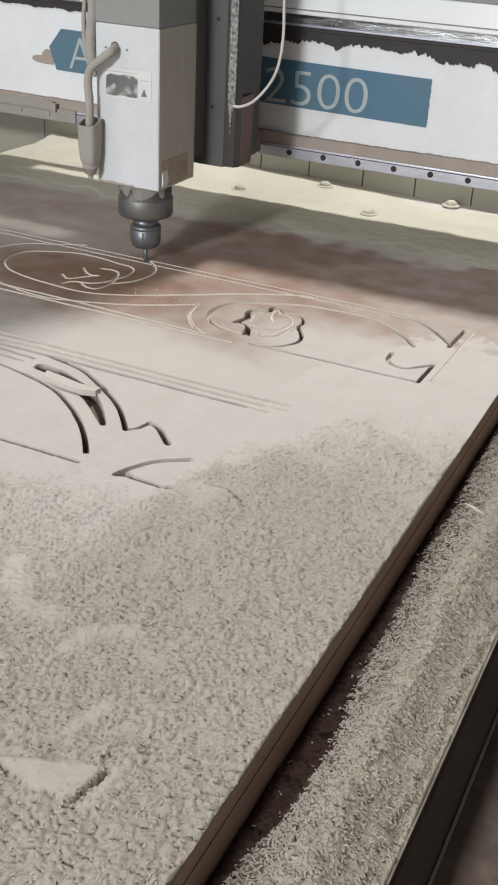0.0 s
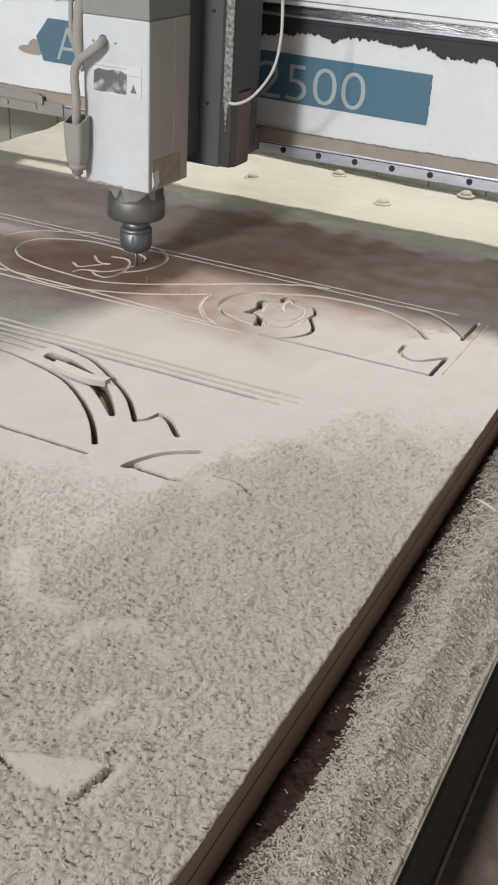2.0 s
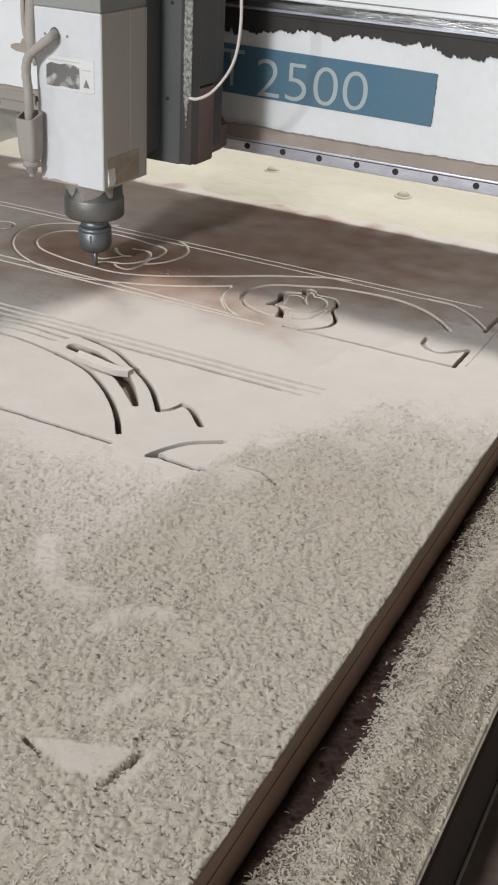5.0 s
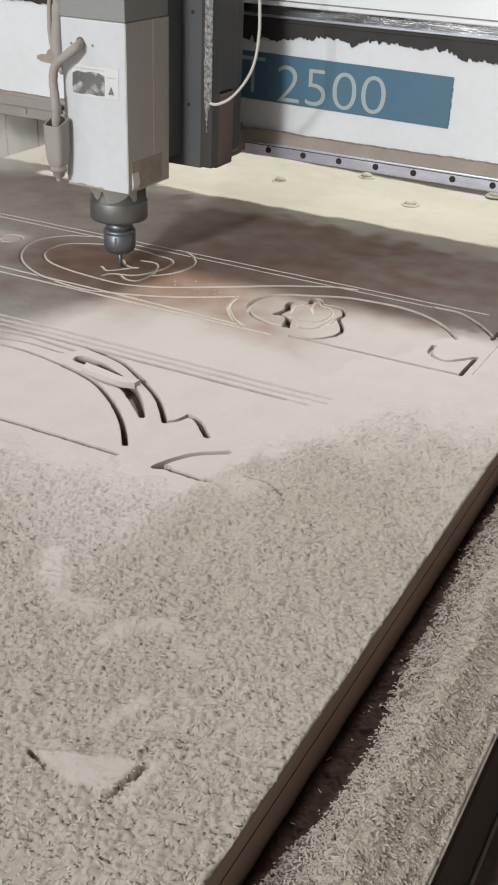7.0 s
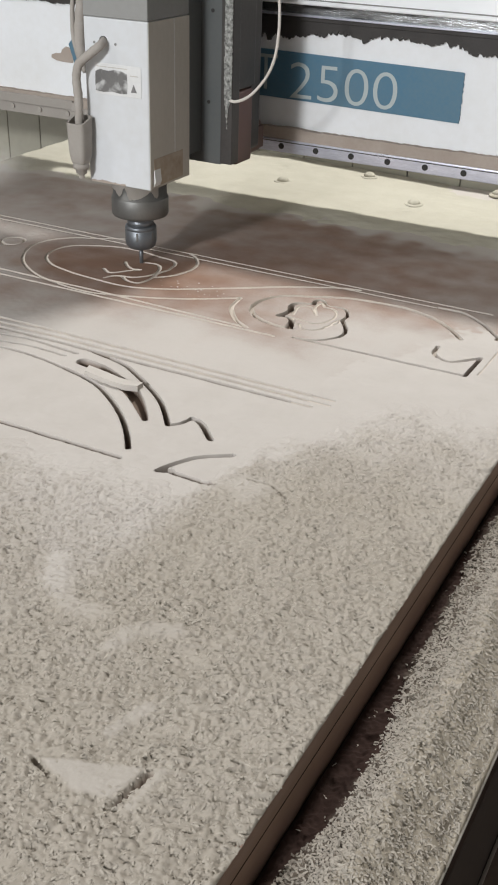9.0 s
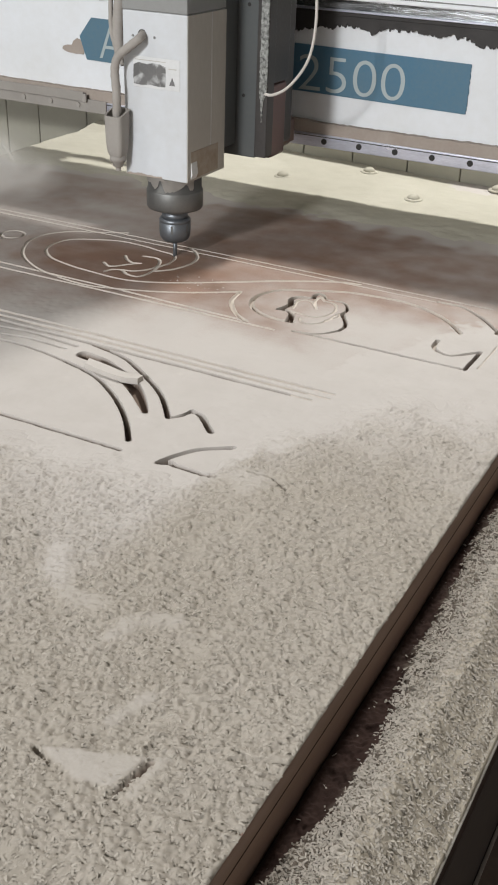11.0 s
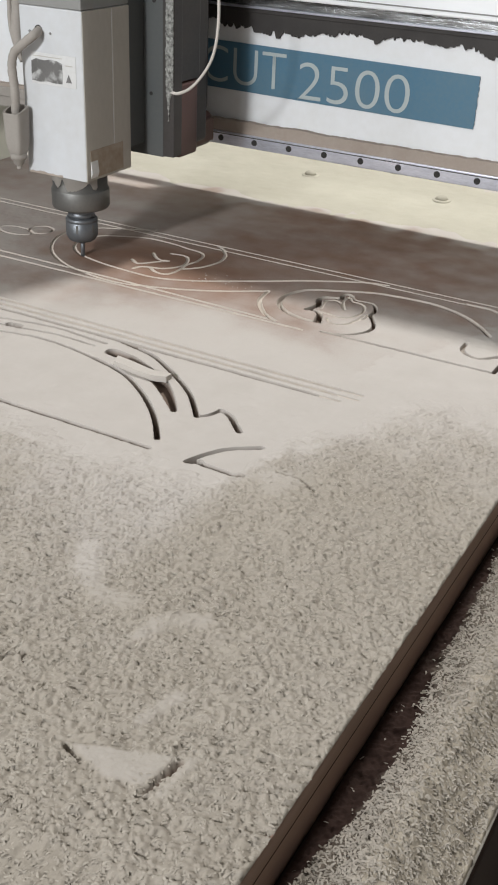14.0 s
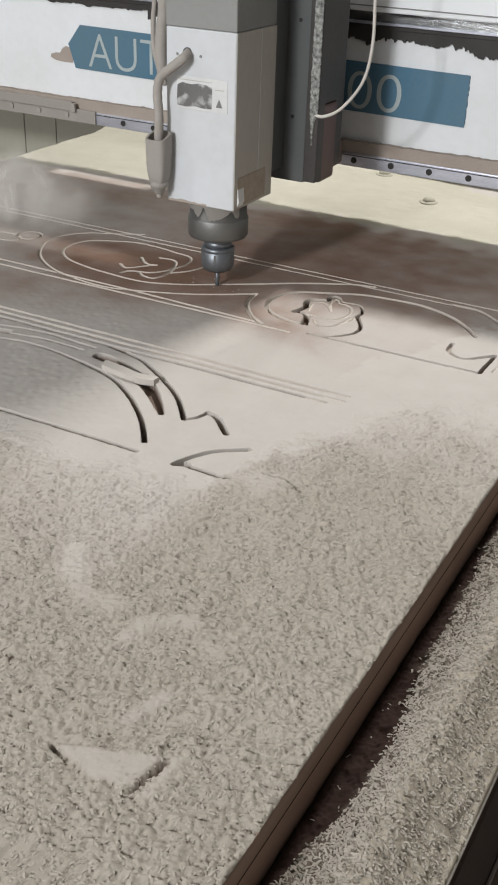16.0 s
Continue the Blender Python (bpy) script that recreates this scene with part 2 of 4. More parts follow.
def lathe(profile, n=32, cx=0.0, cy=0.0):
    """A turned body round the vertical through cx, cy; profile: radius, height."""
    bm = bmesh.new()
    rings = []
    for r, z in profile:
        rings.append([bm.verts.new((cx + r * math.cos(2 * math.pi * k / n), cy + r * math.sin(2 * math.pi * k / n), z)) for k in range(n)])
    for a, b in zip(rings, rings[1:]):
        for k in range(n):
            bm.faces.new((a[k], a[(k + 1) % n], b[(k + 1) % n], b[k]))
    bm.faces.new(rings[0][::-1])
    bm.faces.new(rings[-1])
    bmesh.ops.recalc_face_normals(bm, faces=bm.faces[:])
    return bm


def spline(points, n=12, closed=False):
    """Catmull-Rom through the points."""
    p = np.array(points, float)
    p = np.vstack([p[-1], p, p[0], p[1]]) if closed else np.vstack([2 * p[0] - p[1], p, 2 * p[-1] - p[-2]])
    out = []
    for i in range(1, len(p) - 2):
        for s in np.arange(n) / n:
            a, b, c, d = p[i - 1], p[i], p[i + 1], p[i + 2]
            out.append(0.5 * (2 * b + (c - a) * s + (2 * a - 5 * b + 4 * c - d) * s * s + (3 * b - a - 3 * c + d) * s**3))
    out.append(p[-2])
    return np.array(out)


def tube(points, radius, n=10, wobble=0.0, smooth=8):
    path = [Vector(q) for q in spline(points, smooth)]
    bm = bmesh.new()
    rings = []
    side = Vector((0.3, 0.9, 0.2))
    for i, p in enumerate(path):
        d = (path[min(i + 1, len(path) - 1)] - path[max(i - 1, 0)]).normalized()
        u = d.cross(side).normalized()
        w = d.cross(u)
        r = radius * (1 + wobble * math.sin(i * 1.7))
        rings.append([bm.verts.new(p + r * (math.cos(2 * math.pi * k / n) * u + math.sin(2 * math.pi * k / n) * w)) for k in range(n)])
    for a, b in zip(rings, rings[1:]):
        for k in range(n):
            bm.faces.new((a[k], a[(k + 1) % n], b[(k + 1) % n], b[k]))
    bm.faces.new(rings[0])
    bm.faces.new(rings[-1])
    bmesh.ops.recalc_face_normals(bm, faces=bm.faces[:])
    return bm


def prism(outline, y0, y1):
    """An outline in x and z, drawn out from y0 to y1."""
    bm = bmesh.new()
    a = [bm.verts.new((x, y0, z)) for x, z in outline]
    b = [bm.verts.new((x, y1, z)) for x, z in outline]
    bm.faces.new(a)
    bm.faces.new(b[::-1])
    for k in range(len(a)):
        j = (k + 1) % len(a)
        bm.faces.new((a[j], a[k], b[k], b[j]))
    bmesh.ops.recalc_face_normals(bm, faces=bm.faces[:])
    return bm


def thing(name, label, category, at=(0, 0, 0), group=""):
    ob = new(name)
    ob.location = at
    return tagged(ob, label, category, group)


def sheet_mesh(name, xs, ys, z, mats, index=None, attributes=(), crisp=None):
    """A height field on the lines xs and ys."""
    ny, nx = z.shape
    co = np.empty((ny, nx, 3))
    co[..., 0], co[..., 1], co[..., 2] = (xs, ys, z) if np.ndim(xs) == 2 else (xs[None, :], ys[:, None], z)
    i = np.arange(nx * ny).reshape(ny, nx)
    quads = np.stack([i[:-1, :-1], i[:-1, 1:], i[1:, 1:], i[1:, :-1]], -1).reshape(-1, 4)
    me = bpy.data.meshes.new(name)
    me.vertices.add(nx * ny)
    me.vertices.foreach_set("co", co.ravel())
    me.loops.add(quads.size)
    me.loops.foreach_set("vertex_index", quads.ravel())
    me.polygons.add(len(quads))
    me.polygons.foreach_set("loop_start", np.arange(len(quads)) * 4)
    me.polygons.foreach_set("use_smooth", np.ones(len(quads), bool) if crisp is None else ~crisp.ravel())
    for m in mats:
        me.materials.append(m)
    if index is not None:
        me.polygons.foreach_set("material_index", index.ravel().astype(np.int32))
    for key, values in attributes:
        me.attributes.new(key, "FLOAT", "POINT").data.foreach_set("value", values.ravel().astype(np.float32))
    me.update(calc_edges=True)
    me.validate()
    return me


def value_noise(x, y, scale, seed):
    """Smooth noise in 0..1 on arrays."""
    rs = np.random.RandomState(seed)
    g = rs.rand(256, 256)
    u, v = x * scale, y * scale
    iu, iv = np.floor(u).astype(int), np.floor(v).astype(int)
    fu, fv = u - iu, v - iv
    fu, fv = fu * fu * (3 - 2 * fu), fv * fv * (3 - 2 * fv)
    a, b = g[iv % 256, iu % 256], g[iv % 256, (iu + 1) % 256]
    c, d = g[(iv + 1) % 256, iu % 256], g[(iv + 1) % 256, (iu + 1) % 256]
    return (a * (1 - fu) + b * fu) * (1 - fv) + (c * (1 - fu) + d * fu) * fv


def smooth(a, b, v):
    s = np.clip((v - a) / (b - a), 0, 1)
    return s * s * (3 - 2 * s)


# ---- the room ----
def structure(name, bm, mat, label):
    return tagged(part(name, bm, mat), label, "", "", "structure")


structure("floor", box(-5, 3, -5, 5, -0.95, -0.85), CONCRETE, "dark stained concrete workshop floor")
structure("wall_north", box(-5, 3, 5, 5.1, -0.85, 3.4), PLASTER, "plain plastered workshop wall")
structure("wall_south", box(-5, 3, -5.1, -5, -0.85, 3.4), PLASTER, "plain plastered workshop wall")
structure("wall_west", box(-5.1, -5, -5, 5, -0.85, 3.4), PLASTER, "plain plastered workshop wall")
structure("wall_east", box(3, 3.1, -5, 5, -0.85, 3.4), PLASTER, "plain plastered workshop wall")
structure("ceiling", box(-5, 3, -5, 5, 3.4, 3.5), PLASTER, "plain pale workshop ceiling")

# ---- the cuts in the sheet: path, width, depth ----
def straight(x0, y0, x1, y1):
    return np.array([(x0, y0), (x1, y1)], float)


def ellipse(cx, cy, a, b, n=72):
    t = np.linspace(0, 2 * math.pi, n)
    return np.c_[cx + a * np.cos(t), cy + b * np.sin(t)]


CUTS = []


def groove(points, width, deep, curved=True):
    """A cut along the points; width: one number, or one at each end."""
    CUTS.append((spline(points, 8) if curved else np.array(points, float), width, deep))


def borders():
    """The straight lines that frame the pattern."""
    for y, end, depth in ((0.200, -0.212, 0.0080), (0.213, -0.196, 0.0028), (0.226, -0.196, 0.0028)):
        groove([(-1.155, y), (end - 0.028, y)], 0.0062, depth, False)
        groove([(end - 0.028, y), (end, y)], 0.0050, 0.0016, False)
    groove([(-1.155, 0.349), (-0.335, 0.3535)], 0.0048, 0.0020, False)
    groove([(-1.155, 0.367), (-0.80, 0.368), (-0.585, 0.367), (-0.49, 0.364), (-0.377, 0.3605)], 0.0048, 0.0018, False)
    groove([(-0.311, 0.3625), (-0.0915, 0.3645), (-0.0905, 0.424)], 0.0054, 0.010, False)
    groove([(-0.0905, 0.490), (-0.088, 0.556)], 0.0055, 0.007, False)
    groove([(-0.079, 0.375), (-0.076, 0.556)], 0.003, 0.0012, False)
    groove([(-1.155, 0.5545), (-0.15, 0.5545)], 0.0035, 0.0018, False)
    groove([(-1.155, 0.569), (-0.12, 0.569)], 0.0035, 0.0018, False)


def medallion():
    """The oval with its flower, under the cutter."""
    groove([(-0.700, 0.577), (-0.739, 0.555), (-0.776, 0.535), (-0.799, 0.505), (-0.802, 0.468), (-0.783, 0.427), (-0.753, 0.396), (-0.709, 0.372), (-0.658, 0.360),
            (-0.617, 0.358), (-0.581, 0.367), (-0.528, 0.387), (-0.485, 0.410), (-0.432, 0.447)], 0.0046, 0.0017)
    groove([(-0.572, 0.490), (-0.576, 0.514), (-0.588, 0.5276), (-0.616, 0.532), (-0.640, 0.537), (-0.685, 0.538), (-0.726, 0.522), (-0.753, 0.504),
            (-0.762, 0.476), (-0.756, 0.447), (-0.730, 0.423), (-0.693, 0.411), (-0.653, 0.405), (-0.588, 0.4026), (-0.534, 0.4234), (-0.475, 0.4626)], 0.0046, 0.0018)
    for path in (
        [(-0.653, 0.446), (-0.640, 0.437), (-0.631, 0.441), (-0.620, 0.456), (-0.607, 0.470)],
        [(-0.643, 0.486), (-0.632, 0.474), (-0.619, 0.467), (-0.607, 0.470)],
        [(-0.631, 0.416), (-0.626, 0.4275), (-0.613, 0.434), (-0.598, 0.438), (-0.585, 0.452), (-0.580, 0.469), (-0.586, 0.489), (-0.599, 0.5015), (-0.620, 0.499)],
        [(-0.611, 0.431), (-0.597, 0.422), (-0.581, 0.422), (-0.575, 0.436), (-0.575, 0.458)],
        [(-0.5745, 0.457), (-0.577, 0.470), (-0.572, 0.490)],
        [(-0.571, 0.454), (-0.5535, 0.476), (-0.545, 0.508), (-0.551, 0.536), (-0.568, 0.558), (-0.581, 0.566)],
    ):
        groove(path, 0.0050, 0.0017)


def leaf_scroll():
    """The long leaf, its curl and the flower at its root."""
    groove([(-0.432, 0.447), (-0.425, 0.41), (-0.400, 0.376), (-0.377, 0.3605)], 0.0064, 0.0035)
    groove([(-0.475, 0.4626), (-0.445, 0.484), (-0.401, 0.516), (-0.338, 0.552), (-0.305, 0.561)], 0.0054, 0.0018)
    groove([(-0.325, 0.389), (-0.344, 0.386), (-0.370, 0.392), (-0.389, 0.404), (-0.401, 0.421), (-0.405, 0.443), (-0.398, 0.468), (-0.382, 0.487), (-0.347, 0.505),
            (-0.308, 0.523), (-0.272, 0.529), (-0.225, 0.530), (-0.182, 0.515), (-0.152, 0.492), (-0.130, 0.468)], 0.0068, 0.0055)
    groove([(-0.147, 0.431), (-0.145, 0.410), (-0.134, 0.398), (-0.117, 0.396), (-0.0915, 0.423)], 0.0058, 0.006)
    groove([(-0.189, 0.557), (-0.155, 0.555), (-0.122, 0.531), (-0.092, 0.498)], 0.0055, 0.009)
    # outline of the flower
    groove([(-0.359, 0.419), (-0.355, 0.431), (-0.354, 0.443), (-0.360, 0.456), (-0.3585, 0.4685), (-0.347, 0.4755), (-0.338, 0.4785), (-0.340, 0.489), (-0.3365, 0.4975), (-0.329, 0.4945)], (0.0095, 0.0062), 0.011)
    groove([(-0.329, 0.4945), (-0.320, 0.4845), (-0.307, 0.4855), (-0.2955, 0.4845), (-0.286, 0.473), (-0.2815, 0.459), (-0.2825, 0.4485)], (0.0036, 0.0052), 0.008)
    groove([(-0.2825, 0.4485), (-0.273, 0.4325), (-0.265, 0.4185), (-0.262, 0.4025), (-0.267, 0.388), (-0.284, 0.369), (-0.3095, 0.362)], (0.0058, 0.0048), 0.009)
    groove([(-0.359, 0.419), (-0.347, 0.4195), (-0.338, 0.412), (-0.331, 0.391)], (0.0048, 0.0105), 0.011)
    # petals
    groove([(-0.345, 0.432), (-0.3507, 0.4578), (-0.3434, 0.4674), (-0.3311, 0.4626), (-0.318, 0.4451)], 0.0042, 0.0018)
    groove([(-0.3311, 0.4883), (-0.3306, 0.4688), (-0.318, 0.4451)], 0.0042, 0.0018)
    groove([(-0.3282, 0.4872), (-0.3209, 0.477), (-0.3107, 0.4767), (-0.3005, 0.4687), (-0.2943, 0.4508), (-0.2979, 0.4299), (-0.3101, 0.4175), (-0.3289, 0.4193), (-0.3479, 0.4211)], 0.0042, 0.0018)
    groove([(-0.3244, 0.4065), (-0.316, 0.3956), (-0.3029, 0.3951), (-0.2912, 0.4115), (-0.2882, 0.4408)], 0.0042, 0.0018)
    groove([(-0.2859, 0.4468), (-0.2825, 0.4352), (-0.2928, 0.415)], 0.0042, 0.0018)


def arch():
    """The arch with its pierced band, the scallop and the point at its foot."""
    groove([(-0.90, 0.05), (-0.80, 0.130), (-0.70, 0.165), (-0.643, 0.180), (-0.590, 0.189), (-0.550, 0.187), (-0.510, 0.185)], 0.0050, 0.007)
    groove([(-0.494, 0.198), (-0.461, 0.191), (-0.438, 0.183), (-0.413, 0.168), (-0.388, 0.151), (-0.361, 0.130), (-0.341, 0.109), (-0.322, 0.085)], 0.0066, 0.0178)
    groove([(-0.88, 0.05), (-0.77, 0.125), (-0.68, 0.155), (-0.626, 0.164), (-0.575, 0.173), (-0.518, 0.172)], 0.0045, 0.007)
    groove([(-0.84, 0.0), (-0.74, 0.10), (-0.680, 0.130), (-0.619, 0.148), (-0.579, 0.154), (-0.539, 0.151), (-0.496, 0.143)], 0.0050, 0.008)
    groove([(-0.496, 0.143), (-0.465, 0.135), (-0.434, 0.122), (-0.403, 0.101), (-0.375, 0.077), (-0.350, 0.050), (-0.330, 0.023)], 0.0066, 0.0178)
    groove([(-0.489, 0.1690), (-0.460, 0.1630), (-0.430, 0.149), (-0.400, 0.1335)], (0.018, 0.0190), 0.0105)
    groove([(-0.400, 0.1335), (-0.385, 0.1206), (-0.3695, 0.1054), (-0.3577, 0.0931), (-0.3490, 0.0830)], (0.0190, 0.0072), 0.0105)
    groove([(-0.640, 0.166), (-0.628, 0.168)], 0.012, 0.014, False)
    groove([(-0.321, 0.085), (-0.312, 0.096), (-0.308, 0.111)], 0.0055, 0.010)
    groove([(-0.308, 0.111), (-0.293, 0.105), (-0.278, 0.090), (-0.268, 0.080)], 0.0075, 0.0178)
    groove([(-0.90, 0.002), (-0.327, 0.003)], 0.0062, 0.010, False)
    groove([(-0.281, 0.000), (-0.276, 0.015), (-0.266, 0.034), (-0.253, 0.048), (-0.233, 0.063)], 0.0068, 0.0178)
    groove([(-0.279, 0.002), (-0.270, 0.006)], 0.0085, 0.0178, False)
    groove([(-0.272, 0.004), (-0.221, 0.002)], 0.0068, 0.010, False)
    groove([(-0.195, 0.024), (-0.175, 0.026), (-0.157, 0.018), (-0.145, 0.004)], 0.0045, 0.0022)
    CUTS.append((ellipse(-0.872, 0.452, 0.030, 0.016, 40), 0.004, 0.003))
    CUTS.append((ellipse(-0.842, 0.476, 0.018, 0.018, 40), 0.004, 0.003))


def stray_cuts():
    """Two short cuts under the thick shavings."""
    groove([(-0.0775, -0.3315), (-0.0832, -0.3640)], (0.0075, 0.0050), 0.012, False)
    groove([(-0.1485, -0.358), (-0.132, -0.366)], (0.0060, 0.0020), 0.006, False)
    groove([(-0.256, -0.362), (-0.244, -0.328), (-0.2415, -0.315), (-0.2385, -0.305), (-0.2320, -0.3005), (-0.2265, -0.3075)], (0.0080, 0.0045), 0.013)


borders()
medallion()
leaf_scroll()
arch()
stray_cuts()


def cut_depth(xs, ys, cell=0.0):
    """How deep the cutter went at each point of the lines xs and ys, and the points, drawn onto the rims of the cuts."""
    X, Y = (a.copy() for a in np.meshgrid(xs, ys))
    out, best = np.zeros_like(X), np.full_like(X, 1.0)
    gx, gy = np.zeros_like(X), np.zeros_like(X)
    for path, width, deep in CUTS:
        w0, w1 = width if isinstance(width, tuple) else (width, width)
        count = len(path) - 1
        for k, ((ax, ay), (bx, by)) in enumerate(zip(path, path[1:])):
            m = max(w0, w1) / 2 + 0.004
            i0, i1 = np.searchsorted(xs, (min(ax, bx) - m, max(ax, bx) + m))
            j0, j1 = np.searchsorted(ys, (min(ay, by) - m, max(ay, by) + m))
            if i0 >= i1 or j0 >= j1:
                continue
            box_ = (slice(j0, j1), slice(i0, i1))
            x, y = xs[None, i0:i1], ys[j0:j1, None]
            dx, dy = bx - ax, by - ay
            u = np.clip(((x - ax) * dx + (y - ay) * dy) / max(dx * dx + dy * dy, 1e-12), 0, 1)
            ox, oy = x - ax - u * dx, y - ay - u * dy
            dist = np.hypot(ox, oy)
            sd = dist - (w0 + (w1 - w0) * (k + u) / count) / 2
            near = sd < best[box_]
            best[box_] = np.where(near, sd, best[box_])
            gx[box_], gy[box_] = np.where(near, ox / (dist + 1e-9), gx[box_]), np.where(near, oy / (dist + 1e-9), gy[box_])
            out[box_] = np.maximum(out[box_], deep * (sd < -0.5 * cell))
    if cell:
        goal = np.where(np.abs(best) < 0.5 * cell, 0.0, np.where((best < 0) & (best > -1.45 * cell), -0.9 * cell, best))
        move = np.where(np.abs(best) < 1.45 * cell, goal - best, 0.0)
        X += move * gx
        Y += move * gy
    return out, X, Y


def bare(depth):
    """Deep cuts turn ply brown below the powdered rim, darkened with depth in place of shade."""
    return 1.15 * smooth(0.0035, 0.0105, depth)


def steps(*spans):
    return np.concatenate([np.arange(a, b - 1e-9, s) for a, b, s in spans] + [[spans[-1][1]]])


def dust_front(x):
    """How far back the thick shavings reach on the sheet."""
    return np.interp(x, [-1.2, -0.44, -0.325, -0.25, -0.235, -0.205, -0.13, -0.07, 0.0], [0.05, 0.06, 0.075, 0.045, 0.085, 0.215, 0.315, 0.345, 0.345])


def dust_thick(X, Y):
    wob = value_noise(X, Y, 16, 3) * 0.06 + value_noise(X, Y, 50, 4) * 0.05 + value_noise(X, Y, 130, 8) * 0.04 - 0.075
    t = smooth(0.06, -0.22, Y - dust_front(X) + wob)
    return t


def powdered(X, Y):
    """Fine powder on the shavings, fading out away from the cuts."""
    return 0.85 * smooth(-0.34, 0.02, Y - dust_front(X) + 0.10 * (value_noise(X, Y, 11, 46) - 0.5) + 0.05 * (value_noise(X, Y, 40, 47) - 0.5))


def smear(X, Y):
    """Smooth places where the shavings were pressed or blown flat."""
    out = np.zeros_like(X)
    for path, width in (
        ([(-0.171, -0.239), (-0.168, -0.220), (-0.157, -0.208), (-0.139, -0.200)], 0.009),
        ([(-0.271, -0.166), (-0.255, -0.193), (-0.228, -0.213), (-0.199, -0.213)], 0.011),
        ([(-0.0715, -0.327), (-0.0725, -0.345), (-0.0735, -0.360)], 0.0045),
        ([(-0.1204, -0.3127), (-0.1156, -0.2947), (-0.1109, -0.2802)], 0.006),
        ([(-0.195, 0.006), (-0.185, 0.008)], 0.022),
        ([(-0.250, 0.026), (-0.240, 0.034)], 0.018),
    ):
        p = spline(path, 4)
        for (ax, ay), (bx, by) in zip(p, p[1:]):
            s = np.clip(((X - ax) * (bx - ax) + (Y - ay) * (by - ay)) / ((bx - ax) ** 2 + (by - ay) ** 2), 0, 1)
            d = np.hypot(X - ax - s * (bx - ax), Y - ay - s * (by - ay)) / width + 0.5 * (value_noise(X, Y, 60, 9) - 0.5)
            out = np.maximum(out, 0.74 * np.exp(-np.clip(d, 0, 3) ** 3))
    # the flat corner beside the short cut
    inside = np.full_like(X, 1.0)
    corner = [(-0.148, -0.355), (-0.081, -0.3295), (-0.0865, -0.363), (-0.108, -0.366)]
    for (ax, ay), (bx, by) in zip(corner, corner[1:] + corner[:1]):
        side = ((X - ax) * (by - ay) - (Y - ay) * (bx - ax)) / math.hypot(bx - ax, by - ay)
        inside = np.minimum(inside, smooth(-0.003, 0.003, side + 0.004 * (value_noise(X, Y, 70, 10) - 0.5)))
    out = np.maximum(out, 0.95 * inside)
    return out


# the top sheet, with its cuts
def plywood_sheet():
    ob = thing("plywood_sheet", "brown plywood sheet with routed curves, dusted with sawdust", "plywood sheet")
    xs = steps((-1.165, -0.95, 0.004), (-0.95, 0.0, 0.00112))
    ys = steps((-0.75, -0.42, 0.01), (-0.42, -0.06, 0.003), (-0.06, 0.60, 0.00112), (0.60, 1.165, 0.004))
    depth, X, Y = cut_depth(xs, ys, 0.00112)
    n1, n2 = value_noise(X, Y, 9, 11), value_noise(X, Y, 35, 12)
    # powder: thick towards the shavings and the free end, swept off round the cutter
    dust = 0.40 + 0.16 * n1 + 0.10 * (n2 - 0.5) + 0.25 * smooth(-0.45, -0.85, X) - 0.14 * smooth(0.56, 0.64, Y) * smooth(-0.10, -0.25, X)
    dust = np.maximum(dust, smooth(0.47, 0.24, Y + 0.08 * (n1 - 0.5)) * 0.95)
    dust = np.maximum(dust, smooth(-0.50, -0.20, X + 0.1 * (n1 - 0.5)) * smooth(0.60, 0.42, Y) * 0.85)
    dust = np.maximum(dust, 1.0 * smooth(0.755, 0.850, Y + 0.07 * (n1 - 0.5) + 0.05 * (n2 - 0.5)))
    dust = np.maximum(dust, 1.1 * smooth(0.0, 0.7, dust_thick(X, Y - 0.24)))
    swept = np.exp(-(((X + 0.63) / 0.19) ** 2 + ((Y - 0.455) / 0.095) ** 2) ** 2)
    blown = np.exp(-(((X + 0.46 + 0.5 * (Y - 0.55)) / 0.15) ** 2 + ((Y - 0.575) / 0.07) ** 2))
    side = np.exp(-(((X + 0.74) / 0.16) ** 2 + ((Y - 0.29) / 0.05) ** 2))
    dust = dust * (1 - 0.80 * swept * (0.75 + 0.5 * n2)) * (1 - 0.45 * blown) * (1 - 0.35 * side)
    streak = value_noise(X * 0.5 + Y * 0.2, Y, 30, 15) * 0.6 + value_noise(X, Y, 12, 16) * 0.4
    dust = dust * (1 - 0.75 * (depth > 0.0004)) - 0.08 * smooth(0.45, 0.85, streak) * (Y < 0.86) * smooth(0.0, 0.12, Y)
    fine = dust * (0.0006 * (value_noise(X, Y, 160, 13) - 0.5) + 0.0004 * (value_noise(X, Y, 45, 14) - 0.5)) * (Y < 0.59)
    z = -depth + fine * (depth < 0.001)
    under = dust_thick(X, Y)
    z = np.where(under > 0.75, -0.0160, z - 0.003 * smooth(0.40, 0.70, under))
    z[:, -1] -= 0.0006
    cell = np.maximum.reduce([depth[:-1, :-1], depth[1:, :-1], depth[:-1, 1:], depth[1:, 1:]]) > 0.0006
    top = new("top_face", sheet_mesh("top_face", X, Y, z, [WOOD, CUT], cell, [("dust", dust), ("ply_shade", bare(depth))], cell))
    top.parent = ob
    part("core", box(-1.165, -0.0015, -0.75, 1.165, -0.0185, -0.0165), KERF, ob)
    part("edge_face", box(-0.004, 0.0, -0.75, 1.165, -0.0183, -0.0005, 0.0004, 1), PLY, ob)
    return ob


plywood_sheet()


